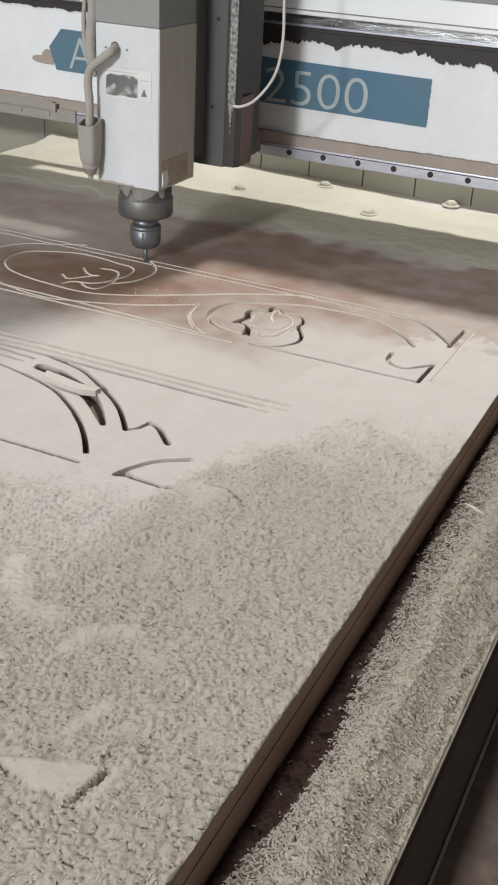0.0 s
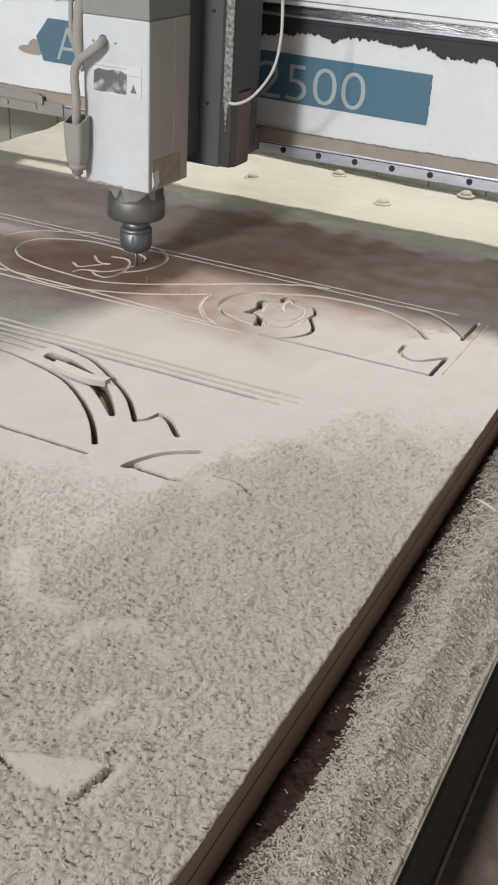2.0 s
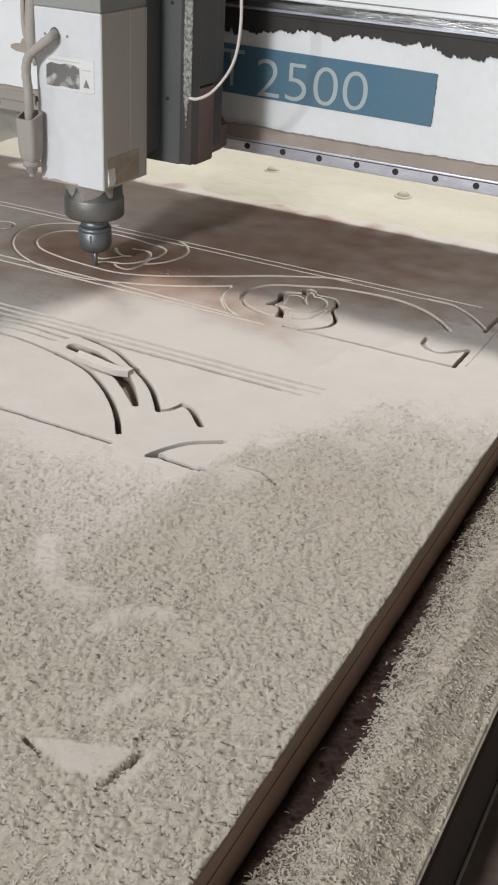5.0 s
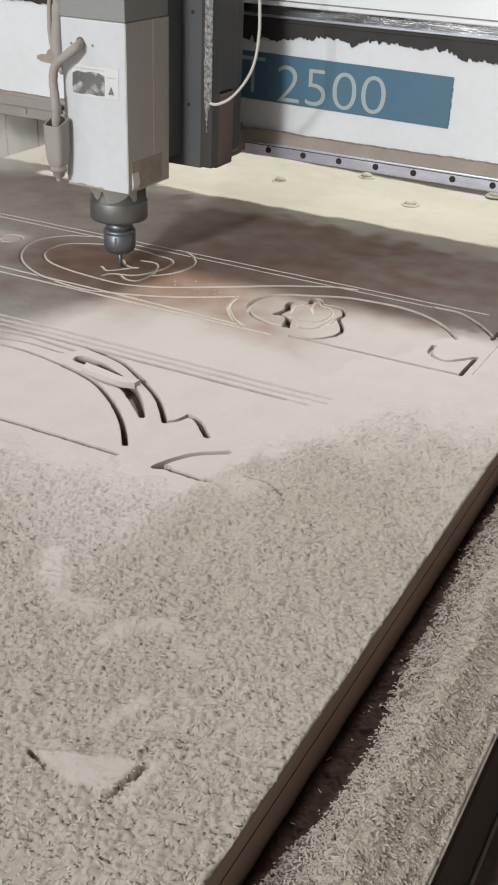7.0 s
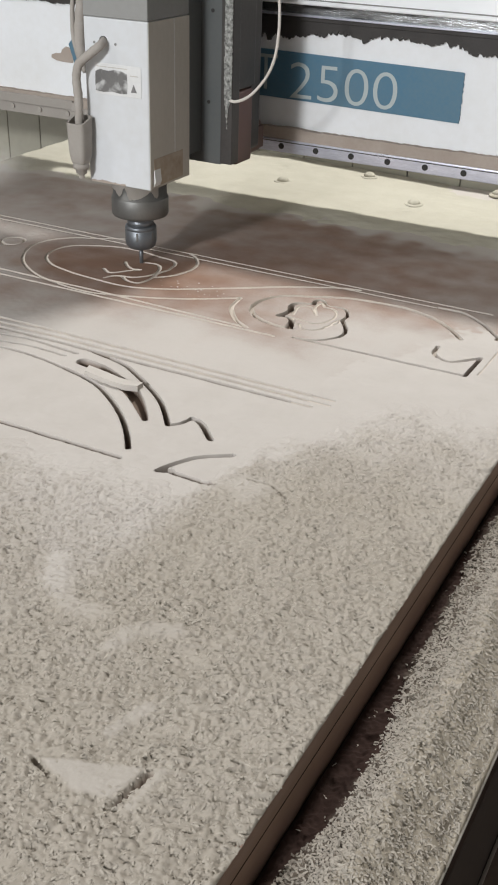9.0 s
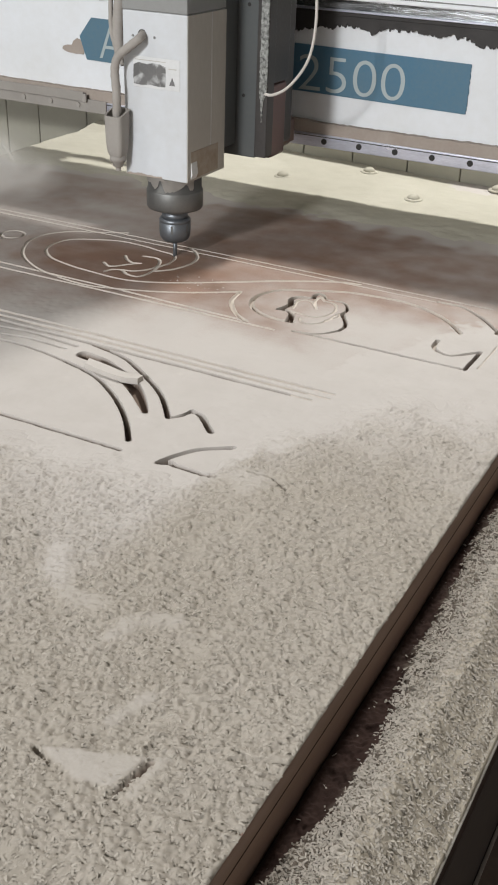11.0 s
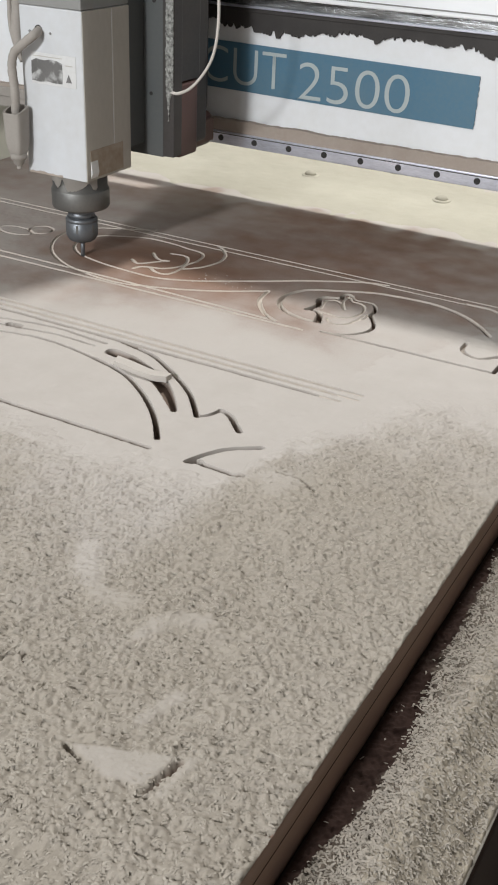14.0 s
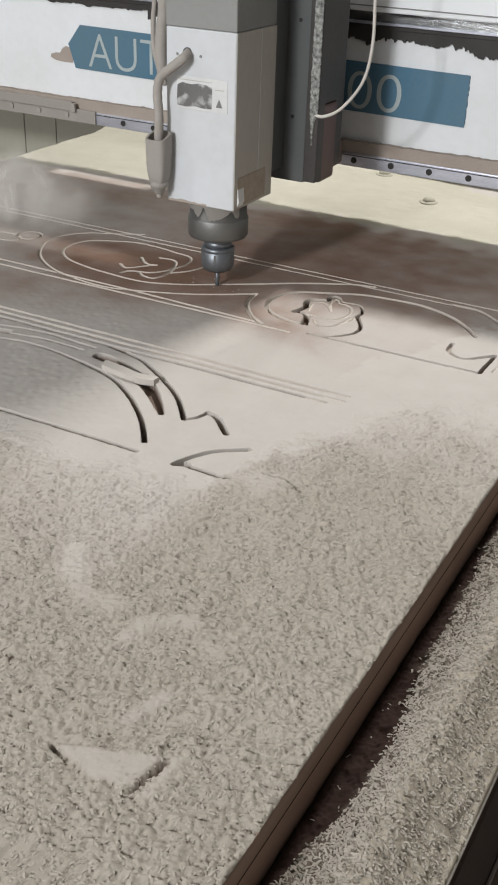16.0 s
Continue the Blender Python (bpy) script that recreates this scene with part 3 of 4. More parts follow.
def spoilboard():
    ob = thing("spoilboard", "thick brown board under the plywood sheet", "spoilboard")
    part("board", box(-1.160, -0.003, -0.75, 1.165, -0.062, -0.0225, 0.0015), BOARD, ob)
    part("glue_line", box(-0.05, -0.0009, -0.75, 1.16, -0.0224, -0.0186), PLY_DARK, ob)


spoilboard()


# thick shavings on the sheet
def shavings():
    xs = steps((-1.165, -0.62, 0.004), (-0.62, 0.0, 0.0012))
    ys = steps((-0.75, -0.42, 0.004), (-0.42, 0.10, 0.0012), (0.10, 0.44, 0.0015))
    depth, X, Y = cut_depth(xs, ys, 0.0012)
    t = dust_thick(X, Y)
    lumps = (value_noise(X, Y, 14, 21) - 0.5) * 0.0030 + (value_noise(X, Y, 60, 22) - 0.5) * 0.0036
    for freq, amp, seed in ((130, 0.0033, 23), (215, 0.0032, 25), (330, 0.0021, 26)):
        lumps += amp * (np.abs(2 * value_noise(X + 0.003 * freq * Y, Y - 0.003 * freq * X, freq, seed) - 1) - 0.5)
    lumps *= 0.80 - 0.14 * smooth(-0.20, 0.10, Y)
    flat = smear(X, Y)
    z = -0.0034 + t * 0.0070 + smooth(0.35, 0.9, t) * (lumps * (1 - 0.85 * flat) + 0.0006 * flat) - depth
    z[:, -1] = np.minimum(z[:, -1], 0.0005)
    ob = new("shavings", sheet_mesh("shavings", X, Y, z, [DUST], None, [("dust", np.maximum(powdered(X, Y), 1.5 * (1 - t ** 1.5)) + 0.10 + 0.40 * flat * t), ("ply_shade", bare(depth))]))
    tagged(ob, "layer of pale beige wood shavings lying on the plywood sheet", "sawdust", "", "stuff")
    rs = np.random.RandomState(5)
    n = 150000
    fx, fy = rs.uniform(-0.60, -0.001, n), -0.50 + 0.84 * rs.rand(n) ** 1.1
    ft = dust_thick(fx, fy)
    iy, ix = np.clip(np.searchsorted(ys, fy), 0, len(ys) - 1), np.clip(np.searchsorted(xs, fx), 0, len(xs) - 1)
    iz = np.maximum(z[iy, ix], 0.0001)
    patch = 0.30 + 0.68 * smooth(0.28, 0.62, value_noise(fx, fy, 26, 6) * 0.6 + value_noise(fx, fy, 80, 7) * 0.4 + 0.25 * (ft - 0.5))
    keep = (rs.rand(n) < 0.82 * smooth(0.35, 1.0, ft) ** 1.5 * patch * (0.85 + 0.15 * smooth(0.02, -0.28, fy)) * (1 - 0.93 * smear(fx, fy))) & (depth[iy, ix] == 0) & (fx > -0.38 - 0.42 * (fy + 0.42))
    ft, size = ft[keep], 0.52 + 0.26 * smooth(0.45, 1.0, ft[keep]) + 0.20 * smooth(0.0, -0.30, fy[keep])
    flakes("loose_shavings", fx[keep], fy[keep], iz[keep] - 0.0005 * (1 - ft), rs, powdered(fx[keep], fy[keep]), "loose curled wood shavings scattered on the sawdust layer", size * 0.0023, size * 0.0058, 1.25)
    m = 34
    flakes("fresh_chips", rs.normal(-0.505, 0.022, m), rs.normal(0.438, 0.012, m), np.full(m, 0.0004), rs, np.ones(m), "fresh pale chips beside the routed flower", 0.002, 0.005)


def flakes(name, x, y, z, rs, powder, label, low=0.0013, high=0.0032, lean=1.0):
    """Curled strips of wood, each bent along its length."""
    n = len(x)
    ln = low + (high - low) * rs.rand(n) ** 1.5
    wd = np.minimum(rs.uniform(0.0009, 0.0019, n), 0.5 * ln)
    yaw, tilt, roll = rs.uniform(0, 2 * math.pi, n), rs.normal(0, 0.10 * lean, n), rs.normal(0, 0.22 * lean, n)
    bend = rs.uniform(0.6, 1.7, n)
    hollow = rs.rand(n) < 0.16
    d = np.stack([np.cos(yaw) * np.cos(tilt), np.sin(yaw) * np.cos(tilt), np.sin(tilt)], -1)
    s = np.stack([-np.sin(yaw) * np.cos(roll), np.cos(yaw) * np.cos(roll), np.sin(roll)], -1)
    up = np.cross(d, s)
    c = np.stack([x, y, z + np.abs(np.sin(tilt)) * ln * 0.16 - 0.00058], -1)
    rows = []
    for u in (-0.5, -0.17, 0.17, 0.5):
        a = u * bend
        r = ln / bend
        h = np.where(hollow, 0.6 * r * (1 - np.cos(a)), r * (np.cos(a) - np.cos(bend / 2)))
        for v in (-0.5, 0.5):
            rows.append(c + d * (r * np.sin(a))[:, None] + s * (v * wd * (1 - 0.5 * abs(u)))[:, None] + up * h[:, None])
    co = np.stack(rows, 1).reshape(-1, 3)
    base = np.arange(n)[:, None] * 8
    quads = np.concatenate([base + [0, 2, 3, 1], base + [2, 4, 5, 3], base + [4, 6, 7, 5]], 1).reshape(-1, 4)
    me = bpy.data.meshes.new(name)
    me.vertices.add(len(co))
    me.vertices.foreach_set("co", co.ravel())
    me.loops.add(quads.size)
    me.loops.foreach_set("vertex_index", quads.ravel())
    me.polygons.add(len(quads))
    me.polygons.foreach_set("loop_start", np.arange(len(quads)) * 4)
    me.polygons.foreach_set("use_smooth", np.ones(len(quads), bool))
    me.materials.append(FLAKES)
    me.attributes.new("dust", "FLOAT", "POINT").data.foreach_set("value", np.repeat(powder, 8).astype(np.float32))
    me.update(calc_edges=True)
    me.validate()
    return tagged(new(name, me), label, "sawdust", "", "stuff")


shavings()


# the machine bed beside the sheet, with the heap of shavings on it
def machine_bed():
    ob = thing("machine_bed", "dark steel machine bed with a pale metal edge", "machine bed")
    part("table", box(-1.165, 0.1018, -0.85, 1.165, -0.085, -0.0625), TABLE, ob)
    part("edge_strip", box(0.0880, 0.1030, -0.85, 1.165, -0.0624, -0.0600, 0.0006), ALU, ob, "pale aluminium edge strip")
    part("side_beam", box(0.02, 0.1025, -0.85, 1.165, -0.24, -0.0855, 0.002), FRAME, ob)
    ledge = part("ledge", box(0.1030, 0.225, -0.85, 1.165, -0.238, -0.2285, 0.002), GRIME, ob, "grimy brown side ledge")
    part("edge_line", box(0.1032, 0.1065, -0.85, 1.165, -0.2284, -0.2262, 0.0006, 1), FLANGE, ledge, "pale rubbed edge of the ledge")
    part("ledge", box(-1.65, -1.166, -0.85, 1.165, -0.238, -0.228, 0.002), FRAME, ob)
    part("side_beam", box(-1.1645, -1.09, -0.85, 1.165, -0.24, -0.086, 0.004), FRAME, ob)
    for y in (-0.6, 1.05):
        part("leg", box(0.0, 0.1, y - 0.05, y + 0.05, -0.85, -0.241, 0.004), FRAME, ob)
        part("leg", box(-1.16, -1.06, y - 0.05, y + 0.05, -0.85, -0.086, 0.004), FRAME, ob)


machine_bed()


def bed_heap():
    xs, ys = steps((0.0005, 0.1014, 0.0011)), steps((-0.62, 0.75, 0.0013))
    X, Y = np.meshgrid(xs, ys)
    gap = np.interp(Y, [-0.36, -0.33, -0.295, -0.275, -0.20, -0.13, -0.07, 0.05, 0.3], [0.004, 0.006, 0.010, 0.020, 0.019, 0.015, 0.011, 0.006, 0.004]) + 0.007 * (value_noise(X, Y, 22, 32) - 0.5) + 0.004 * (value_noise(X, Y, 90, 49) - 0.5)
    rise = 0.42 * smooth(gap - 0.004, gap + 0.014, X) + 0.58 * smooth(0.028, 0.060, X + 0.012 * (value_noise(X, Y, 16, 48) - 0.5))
    fall = 1 - 0.76 * smooth(0.054, 0.093, X) - 0.11 * smooth(0.0885, 0.0945, X + 0.012 * (value_noise(X, Y, 25, 33) - 0.5) + 0.010 * (value_noise(X, Y, 95, 50) - 0.5))
    z = -0.0550 - 0.0042 * smooth(0.089, 0.100, X) + 0.0290 * rise ** 1.3 * fall + (value_noise(X, Y, 30, 34) - 0.5) * 0.005 * rise
    z += (0.75 + 0.25 * rise) * np.maximum(fall, 0.45) * ((value_noise(X, Y, 90, 35) - 0.5) * 0.0050 + np.abs(2 * value_noise(X + 0.6 * Y, Y - 0.6 * X, 205, 36) - 1) * 0.0024 + np.abs(2 * value_noise(X + Y, Y - X, 225, 37) - 1) * 0.0020 + (value_noise(X, Y, 430, 40) - 0.5) * 0.0014 - 0.0020)
    z = np.maximum(z, -0.0597)
    z[:, -1] = -0.0604
    # colour darker in the gap and up the slope, where the boards' shade falls
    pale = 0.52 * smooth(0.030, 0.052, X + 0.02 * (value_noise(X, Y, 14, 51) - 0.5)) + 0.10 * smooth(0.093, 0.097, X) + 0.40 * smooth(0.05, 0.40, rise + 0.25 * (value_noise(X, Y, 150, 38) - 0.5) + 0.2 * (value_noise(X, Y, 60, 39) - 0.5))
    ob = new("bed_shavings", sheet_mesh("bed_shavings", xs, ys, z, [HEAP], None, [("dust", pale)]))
    tagged(ob, "heap of beige wood shavings on the bed beside the boards", "sawdust", "", "stuff")
    rs = np.random.RandomState(8)
    n = 50000
    fx, fy = rs.uniform(0.001, 0.0998, n), rs.uniform(-0.5, 0.50, n)
    iy, ix = np.clip(np.searchsorted(ys, fy), 0, len(ys) - 1), np.clip(np.searchsorted(xs, fx), 0, len(xs) - 1)
    keep = (rs.rand(n) < (0.01 + 1.12 * smooth(0.10, 0.45, rise[iy, ix])) * (0.80 + 0.20 * smooth(0.026, 0.050, fx))) & (fx < 0.0995)
    flakes("loose_bed_shavings", fx[keep], fy[keep], z[iy, ix][keep] + 0.0002, rs, np.zeros(keep.sum()), "loose curled wood shavings on the heap beside the boards", 0.0024, 0.0062, 1.9)


bed_heap()


# pale dust on the far end, bolts and the tiled upstand behind it
def far_dust():
    xs, ys = steps((-1.164, 0.0, 0.005)), steps((0.66, 1.166, 0.003))
    X, Y = np.meshgrid(xs, ys)
    t = smooth(0.795, 0.865, Y + 0.04 * (value_noise(X, Y, 22, 41) - 0.5) + 0.02 * (value_noise(X, Y, 70, 45) - 0.5))
    z = -0.0026 + t * (0.0030 + 0.0022 * value_noise(X, Y, 25, 42) + 0.0012 * value_noise(X, Y, 90, 43))
    z += smooth(1.08, 1.17, Y + 0.05 * (value_noise(X, Y, 9, 44) - 0.5)) * np.interp(X, [-1.16, -0.85, -0.60, -0.42, -0.3], [0.010, 0.010, 0.004, -0.001, -0.004])
    tagged(new("far_sawdust", sheet_mesh("far_sawdust", xs, ys, z, [DUST_CREAM])), "pale cream sawdust drifted over the far end of the sheet", "sawdust", "", "stuff")


far_dust()


def hold_down_bolt():
    ob = thing("hold_down_bolt", "dusty round-headed hold-down bolt with a washer", "bolt", (-0.6455, 1.008, 0.001), "bolts on the far end")
    part("washer", lathe([(0.0165, -0.001), (0.0160, 0.0012), (0.013, 0.0022), (0.006, 0.0030)], 24), DUST_CREAM, ob, "", True)
    part("head", lathe([(0.0112, 0.0015), (0.0108, 0.0040), (0.0095, 0.0062), (0.0070, 0.0080), (0.0038, 0.0094), (0.0008, 0.0100)], 20), DUST_CREAM, ob, "", True)
    for x, y in ((-0.808, 1.148), (-0.522, 1.125), (-0.387, 0.997), (-0.278, 1.138)):
        copy_thing(ob, pose(x, y, 0.003))
    ob.location.z = 0.002


hold_down_bolt()


def tiled_upstand():
    ob = tagged(part("wall_upstand", box(-2.2, 0.6, 1.178, 1.25, -0.85, 0.085), GROUT), "low wall faced with dusty beige tiles behind the machine", "", "", "structure")
    joints = (-2.2, -2.02, -1.84, -1.66, -1.54, -1.42, -1.33, -1.20, -1.09, -0.98, -0.88, -0.78, -0.68, -0.576, -0.464, -0.36, -0.25, -0.14, -0.03, 0.08, 0.19, 0.30, 0.41, 0.52, 0.60)
    for a, b in zip(joints, joints[1:]):
        for z0, z1 in ((-0.22, 0.083), (-0.5265, -0.2235), (-0.845, -0.5295)):
            part("tile", box(a + 0.0011, b - 0.0011, 1.170, 1.178, z0, z1, 0.001, 1), TILE, ob)


tiled_upstand()


# a cut-out piece lying askew in the arch, and the tab beside it
def offcut():
    ob = thing("offcut", "loose curved plywood offcut lying tilted in the arch", "offcut")
    bm = bmesh.new()
    top = spline([(-0.4700, 0.1535), (-0.4433, 0.1491), (-0.416, 0.1436), (-0.3925, 0.1467)], 6)
    bot = spline([(-0.4660, 0.1395), (-0.4400, 0.1340), (-0.4125, 0.1310), (-0.3931, 0.1362)], 6)
    rings = []
    for k, ((ax, ay), (bx, by)) in enumerate(zip(top, bot)):
        lift = 0.0062
        rings.append([bm.verts.new(c) for c in ((ax, ay, lift), (bx, by, lift), (bx, by, lift - 0.0072), (ax, ay, lift - 0.0072))])
    for a, b in zip(rings, rings[1:]):
        for k in range(4):
            bm.faces.new((a[k], a[(k + 1) % 4], b[(k + 1) % 4], b[k]))
    bm.faces.new(rings[0])
    bm.faces.new(rings[-1])
    bmesh.ops.recalc_face_normals(bm, faces=bm.faces[:])
    part("strip", bm, CHIP, ob)


offcut()

def wood_splinter():
    ob = thing("wood_splinter", "pale curled wood splinter lying on the heaped shavings", "splinter", (0.035, 0.165, -0.0300))
    bm = bmesh.new()
    rings = []
    for k, (x, y, z, w) in enumerate(((-0.5, 0.02, 0.0, 0.0008), (-0.2, -0.03, 0.002, 0.0016), (0.15, -0.02, 0.0025, 0.0018), (0.5, 0.06, 0.001, 0.0006))):
        px, py = 0.0233 * x - -0.0136 * y, -0.0136 * x + 0.0233 * y
        rings.append([bm.verts.new((px, py + q * w, z + r)) for q, r in ((-1, 0), (1, 0), (1, 0.0008), (-1, 0.0008))])
    for a, b in zip(rings, rings[1:]):
        for k in range(4):
            bm.faces.new((a[k], a[(k + 1) % 4], b[(k + 1) % 4], b[k]))
    bm.faces.new(rings[0])
    bm.faces.new(rings[-1])
    bmesh.ops.recalc_face_normals(bm, faces=bm.faces[:])
    part("strip", bm, CHIP, ob)


wood_splinter()

# ---- the gantry: its own space has y = 0 at the face of the rail ----
GANTRY_OFF = 0.3005


def ragged(x0, x1, top, base, amp, seed, step=0.004, fine=1.0):
    """A strip with a straight top and a torn lower edge."""
    rs = np.random.RandomState(seed)
    xs = np.arange(x0, x1, step)
    big, mid = value_noise(xs, xs * 0, 11, seed), value_noise(xs, xs * 0, 48, seed + 3)
    small, hair = value_noise(xs, xs * 0, 150, seed + 1), value_noise(xs, xs * 0, 420, seed + 2)
    z = base - amp * (big * 0.55 + 0.20 * smooth(0.35, 0.75, mid) + fine * (0.20 * smooth(0.3, 0.7, small) * (0.3 + mid) + 0.24 * hair)) + rs.uniform(-0.0005, 0.0005, len(xs))
    return [(x0, top)] + [(float(a), float(b)) for a, b in zip(xs, z)] + [(x1, base), (x1, top)]


def text_mesh(word, height, width):
    cu = bpy.data.curves.new("lettering", "FONT")
    cu.body, cu.size, cu.extrude, cu.resolution_u, cu.offset = word, 1.0, 0.0, 6, -0.012
    cu.align_x = "LEFT"
    ob = bpy.data.objects.new("lettering", cu)
    scene.collection.objects.link(ob)
    bpy.context.view_layer.update()
    me = bpy.data.meshes.new_from_object(ob.evaluated_get(bpy.context.evaluated_depsgraph_get()))
    bpy.data.objects.remove(ob)
    co = np.empty(len(me.vertices) * 3)
    me.vertices.foreach_get("co", co)
    co = co.reshape(-1, 3)
    co -= co.min(0)
    co[:, 0] *= width / co[:, 0].max()
    co[:, 1] *= height / co[:, 1].max()
    me.vertices.foreach_set("co", np.c_[co[:, 0], 0 * co[:, 0], co[:, 1]].ravel())
    me.materials.clear()
    me.materials.append(LETTER)
    return me


COVER_BOLTS = ((-1.078, 0.124), (-1.018, 0.124), (-0.958, 0.124))


def gantry():
    ob = thing("gantry", "white router gantry beam with a blue sign and steel rails", "gantry")
    part("beam", box(-1.64, 0.21, 0.006, 0.100, 0.112, 0.405, 0.003), WHITE, ob)
    # unseen notch and rod behind the beam, shaped to let a strip of light through
    part("rear_box", box(-1.64, -1.006, 0.1002, 0.150, 0.112, 0.405, 0.003), WHITE, ob)
    part("rear_box", box(-0.790, 0.21, 0.1002, 0.150, 0.112, 0.405, 0.003), WHITE, ob)
    part("rear_rod", box(-1.010, -0.786, 0.128, 0.151, 0.104, 0.116, 0.003), STEEL, ob)
    part("top_cover", box(-1.64, 0.21, -0.001, 0.160, 0.4055, 0.415, 0.003), GREY, ob)
    # lower rail with its counterbored holes
    rail = part("lower_rail", box(-1.63, 0.20, -0.009, 0.0055, 0.1125, 0.1325, 0.0012), STEEL, ob, "ground steel linear rail with counterbored holes")
    part("rail_groove", box(-1.63, 0.20, -0.0093, -0.0085, 0.1285, 0.1297), BLACK, rail)
    me = None
    for k in range(-15, 15):
        x = -0.6653 + 0.06 * k
        if me is None:
            bm = bmesh.new()
            bmesh.ops.create_cone(bm, cap_ends=True, segments=20, radius1=0.0047, radius2=0.0047, depth=0.0012, matrix=Matrix.Rotation(math.pi / 2, 4, "X"))
            hole = part("bolt_hole", bm, BLACK, rail)
            me = hole.data
        else:
            hole = new("bolt_hole", me)
            hole.parent = rail
        hole.location = (x, -0.0092, 0.1222)
    part("dust_ledge", prism(ragged(-1.63, 0.20, 0.1325, 0.1485, -0.003, 51, 0.006), -0.006, 0.0058), BROWN_DUST, ob, "caked brown dust above the rail")
    # upper edge: torn fringe, grey band, dark seam with a steel lip, bright bar
    part("torn_strip", prism(ragged(-0.80, 0.20, 0.309, 0.3035, 0.026, 61, 0.0014), 0.001, 0.0058), TORN, ob, "dark strip with a torn lower edge")
    part("torn_strip", prism(ragged(-1.63, -0.80, 0.309, 0.3055, 0.008, 66, 0.003), 0.001, 0.0058), TORN, ob, "dark strip with a torn lower edge")
    part("dark_band", box(-1.63, 0.20, -0.001, 0.0058, 0.3092, 0.3150, 0.0006), TORN, ob)
    part("lip", box(-1.63, 0.20, -0.005, 0.0058, 0.3152, 0.3188, 0.0008), STEEL, ob)
    part("dark_channel", box(-1.63, 0.20, 0.000, 0.0058, 0.3190, 0.3335), GLOSS, ob, "dark steel channel with glints painted as streaks")
    bar = box(-1.63, 0.20, -0.020, 0.0058, 0.3337, 0.372, 0.002)
    for v in bar.verts:
        if v.co.z > 0.36 and v.co.y < 0:
            v.co.y += 0.016
    bright = part("bright_bar", bar, CHROME, ob, "bright polished steel bar")
    part("groove", box(-1.63, 0.20, -0.0206, -0.0199, 0.3405, 0.3422), GREY, bright)
    part("upper_panel", box(-1.63, 0.20, 0.000, 0.0058, 0.3725, 0.4045), GREY, ob)
    # the sign, its letters and the bare patch beside it
    rs = np.random.RandomState(12)
    chipped = [(-0.2650 + 0.0016 * (rs.rand() - 0.6), 0.2600 - 0.0710 * k / 22) for k in range(23)]
    sign = part("sign", prism([(-0.9615, 0.236), (-0.936, 0.2675)] + chipped + [(-0.948, 0.1985)], 0.0036, 0.0058), BLUE, ob, "faded blue sign strip")
    for word, x0, x1, z0 in (("AUTOCUT", -0.920, -0.563, 0.2035), ("2500", -0.541, -0.364, 0.1955)):
        t = new("lettering", text_mesh(word, 0.0535, x1 - x0))
        t.parent = sign
        t.location = (x0, 0.0030, z0)
        tagged(t, "pale sign lettering")
    part("bare_patch", prism([(-1.000, 0.211), (-0.990, 0.207), (-0.972, 0.2055), (-0.955, 0.206), (-0.953, 0.220), (-0.958, 0.229), (-0.968, 0.2315), (-0.976, 0.2265), (-0.980, 0.2195), (-0.990, 0.219), (-0.999, 0.216)], 0.0046, 0.0058), BROWN_DUST, ob, "bare patch with worn paint")
    # dusty broken slide cover on the far side
    part("slide_cover", box(-1.62, -0.900, -0.0125, -0.0095, 0.113, 0.135, 0.001), PLASTIC, ob, "dust-grey strip over the rail")
    part("slide_cover", box(-1.62, -0.945, -0.0165, -0.0127, 0.131, 0.147, 0.0012), PLASTIC, ob, "raised dusty strip with a broken end")
    part("cover_clip", box(-0.946, -0.938, -0.0185, -0.0128, 0.130, 0.1445, 0.0012), CABLE, ob, "dusty clip at the strip's end")
    for x, z in COVER_BOLTS:
        part("cover_bolt", prism([(x + 0.0042 * math.cos(0.5 * k), z + 0.0042 * math.sin(0.5 * k)) for k in range(12)], -0.0150, -0.0120), CABLE, ob)
    for x in (-1.638, 0.165):
        part("leg", box(x, x + 0.04, 0.155, 0.300, -0.2275, 0.400, 0.004), WHITE, ob, "white side plate that carries the beam")
        part("foot", box(x - 0.004, x + 0.048, 0.125, 0.302, -0.2278, -0.2000, 0.004), FRAME, ob)
        part("bracket", box(x, x + 0.04, 0.1505, 0.1548, 0.150, 0.395, 0.001), FRAME, ob)
    return ob


GANTRY = gantry()


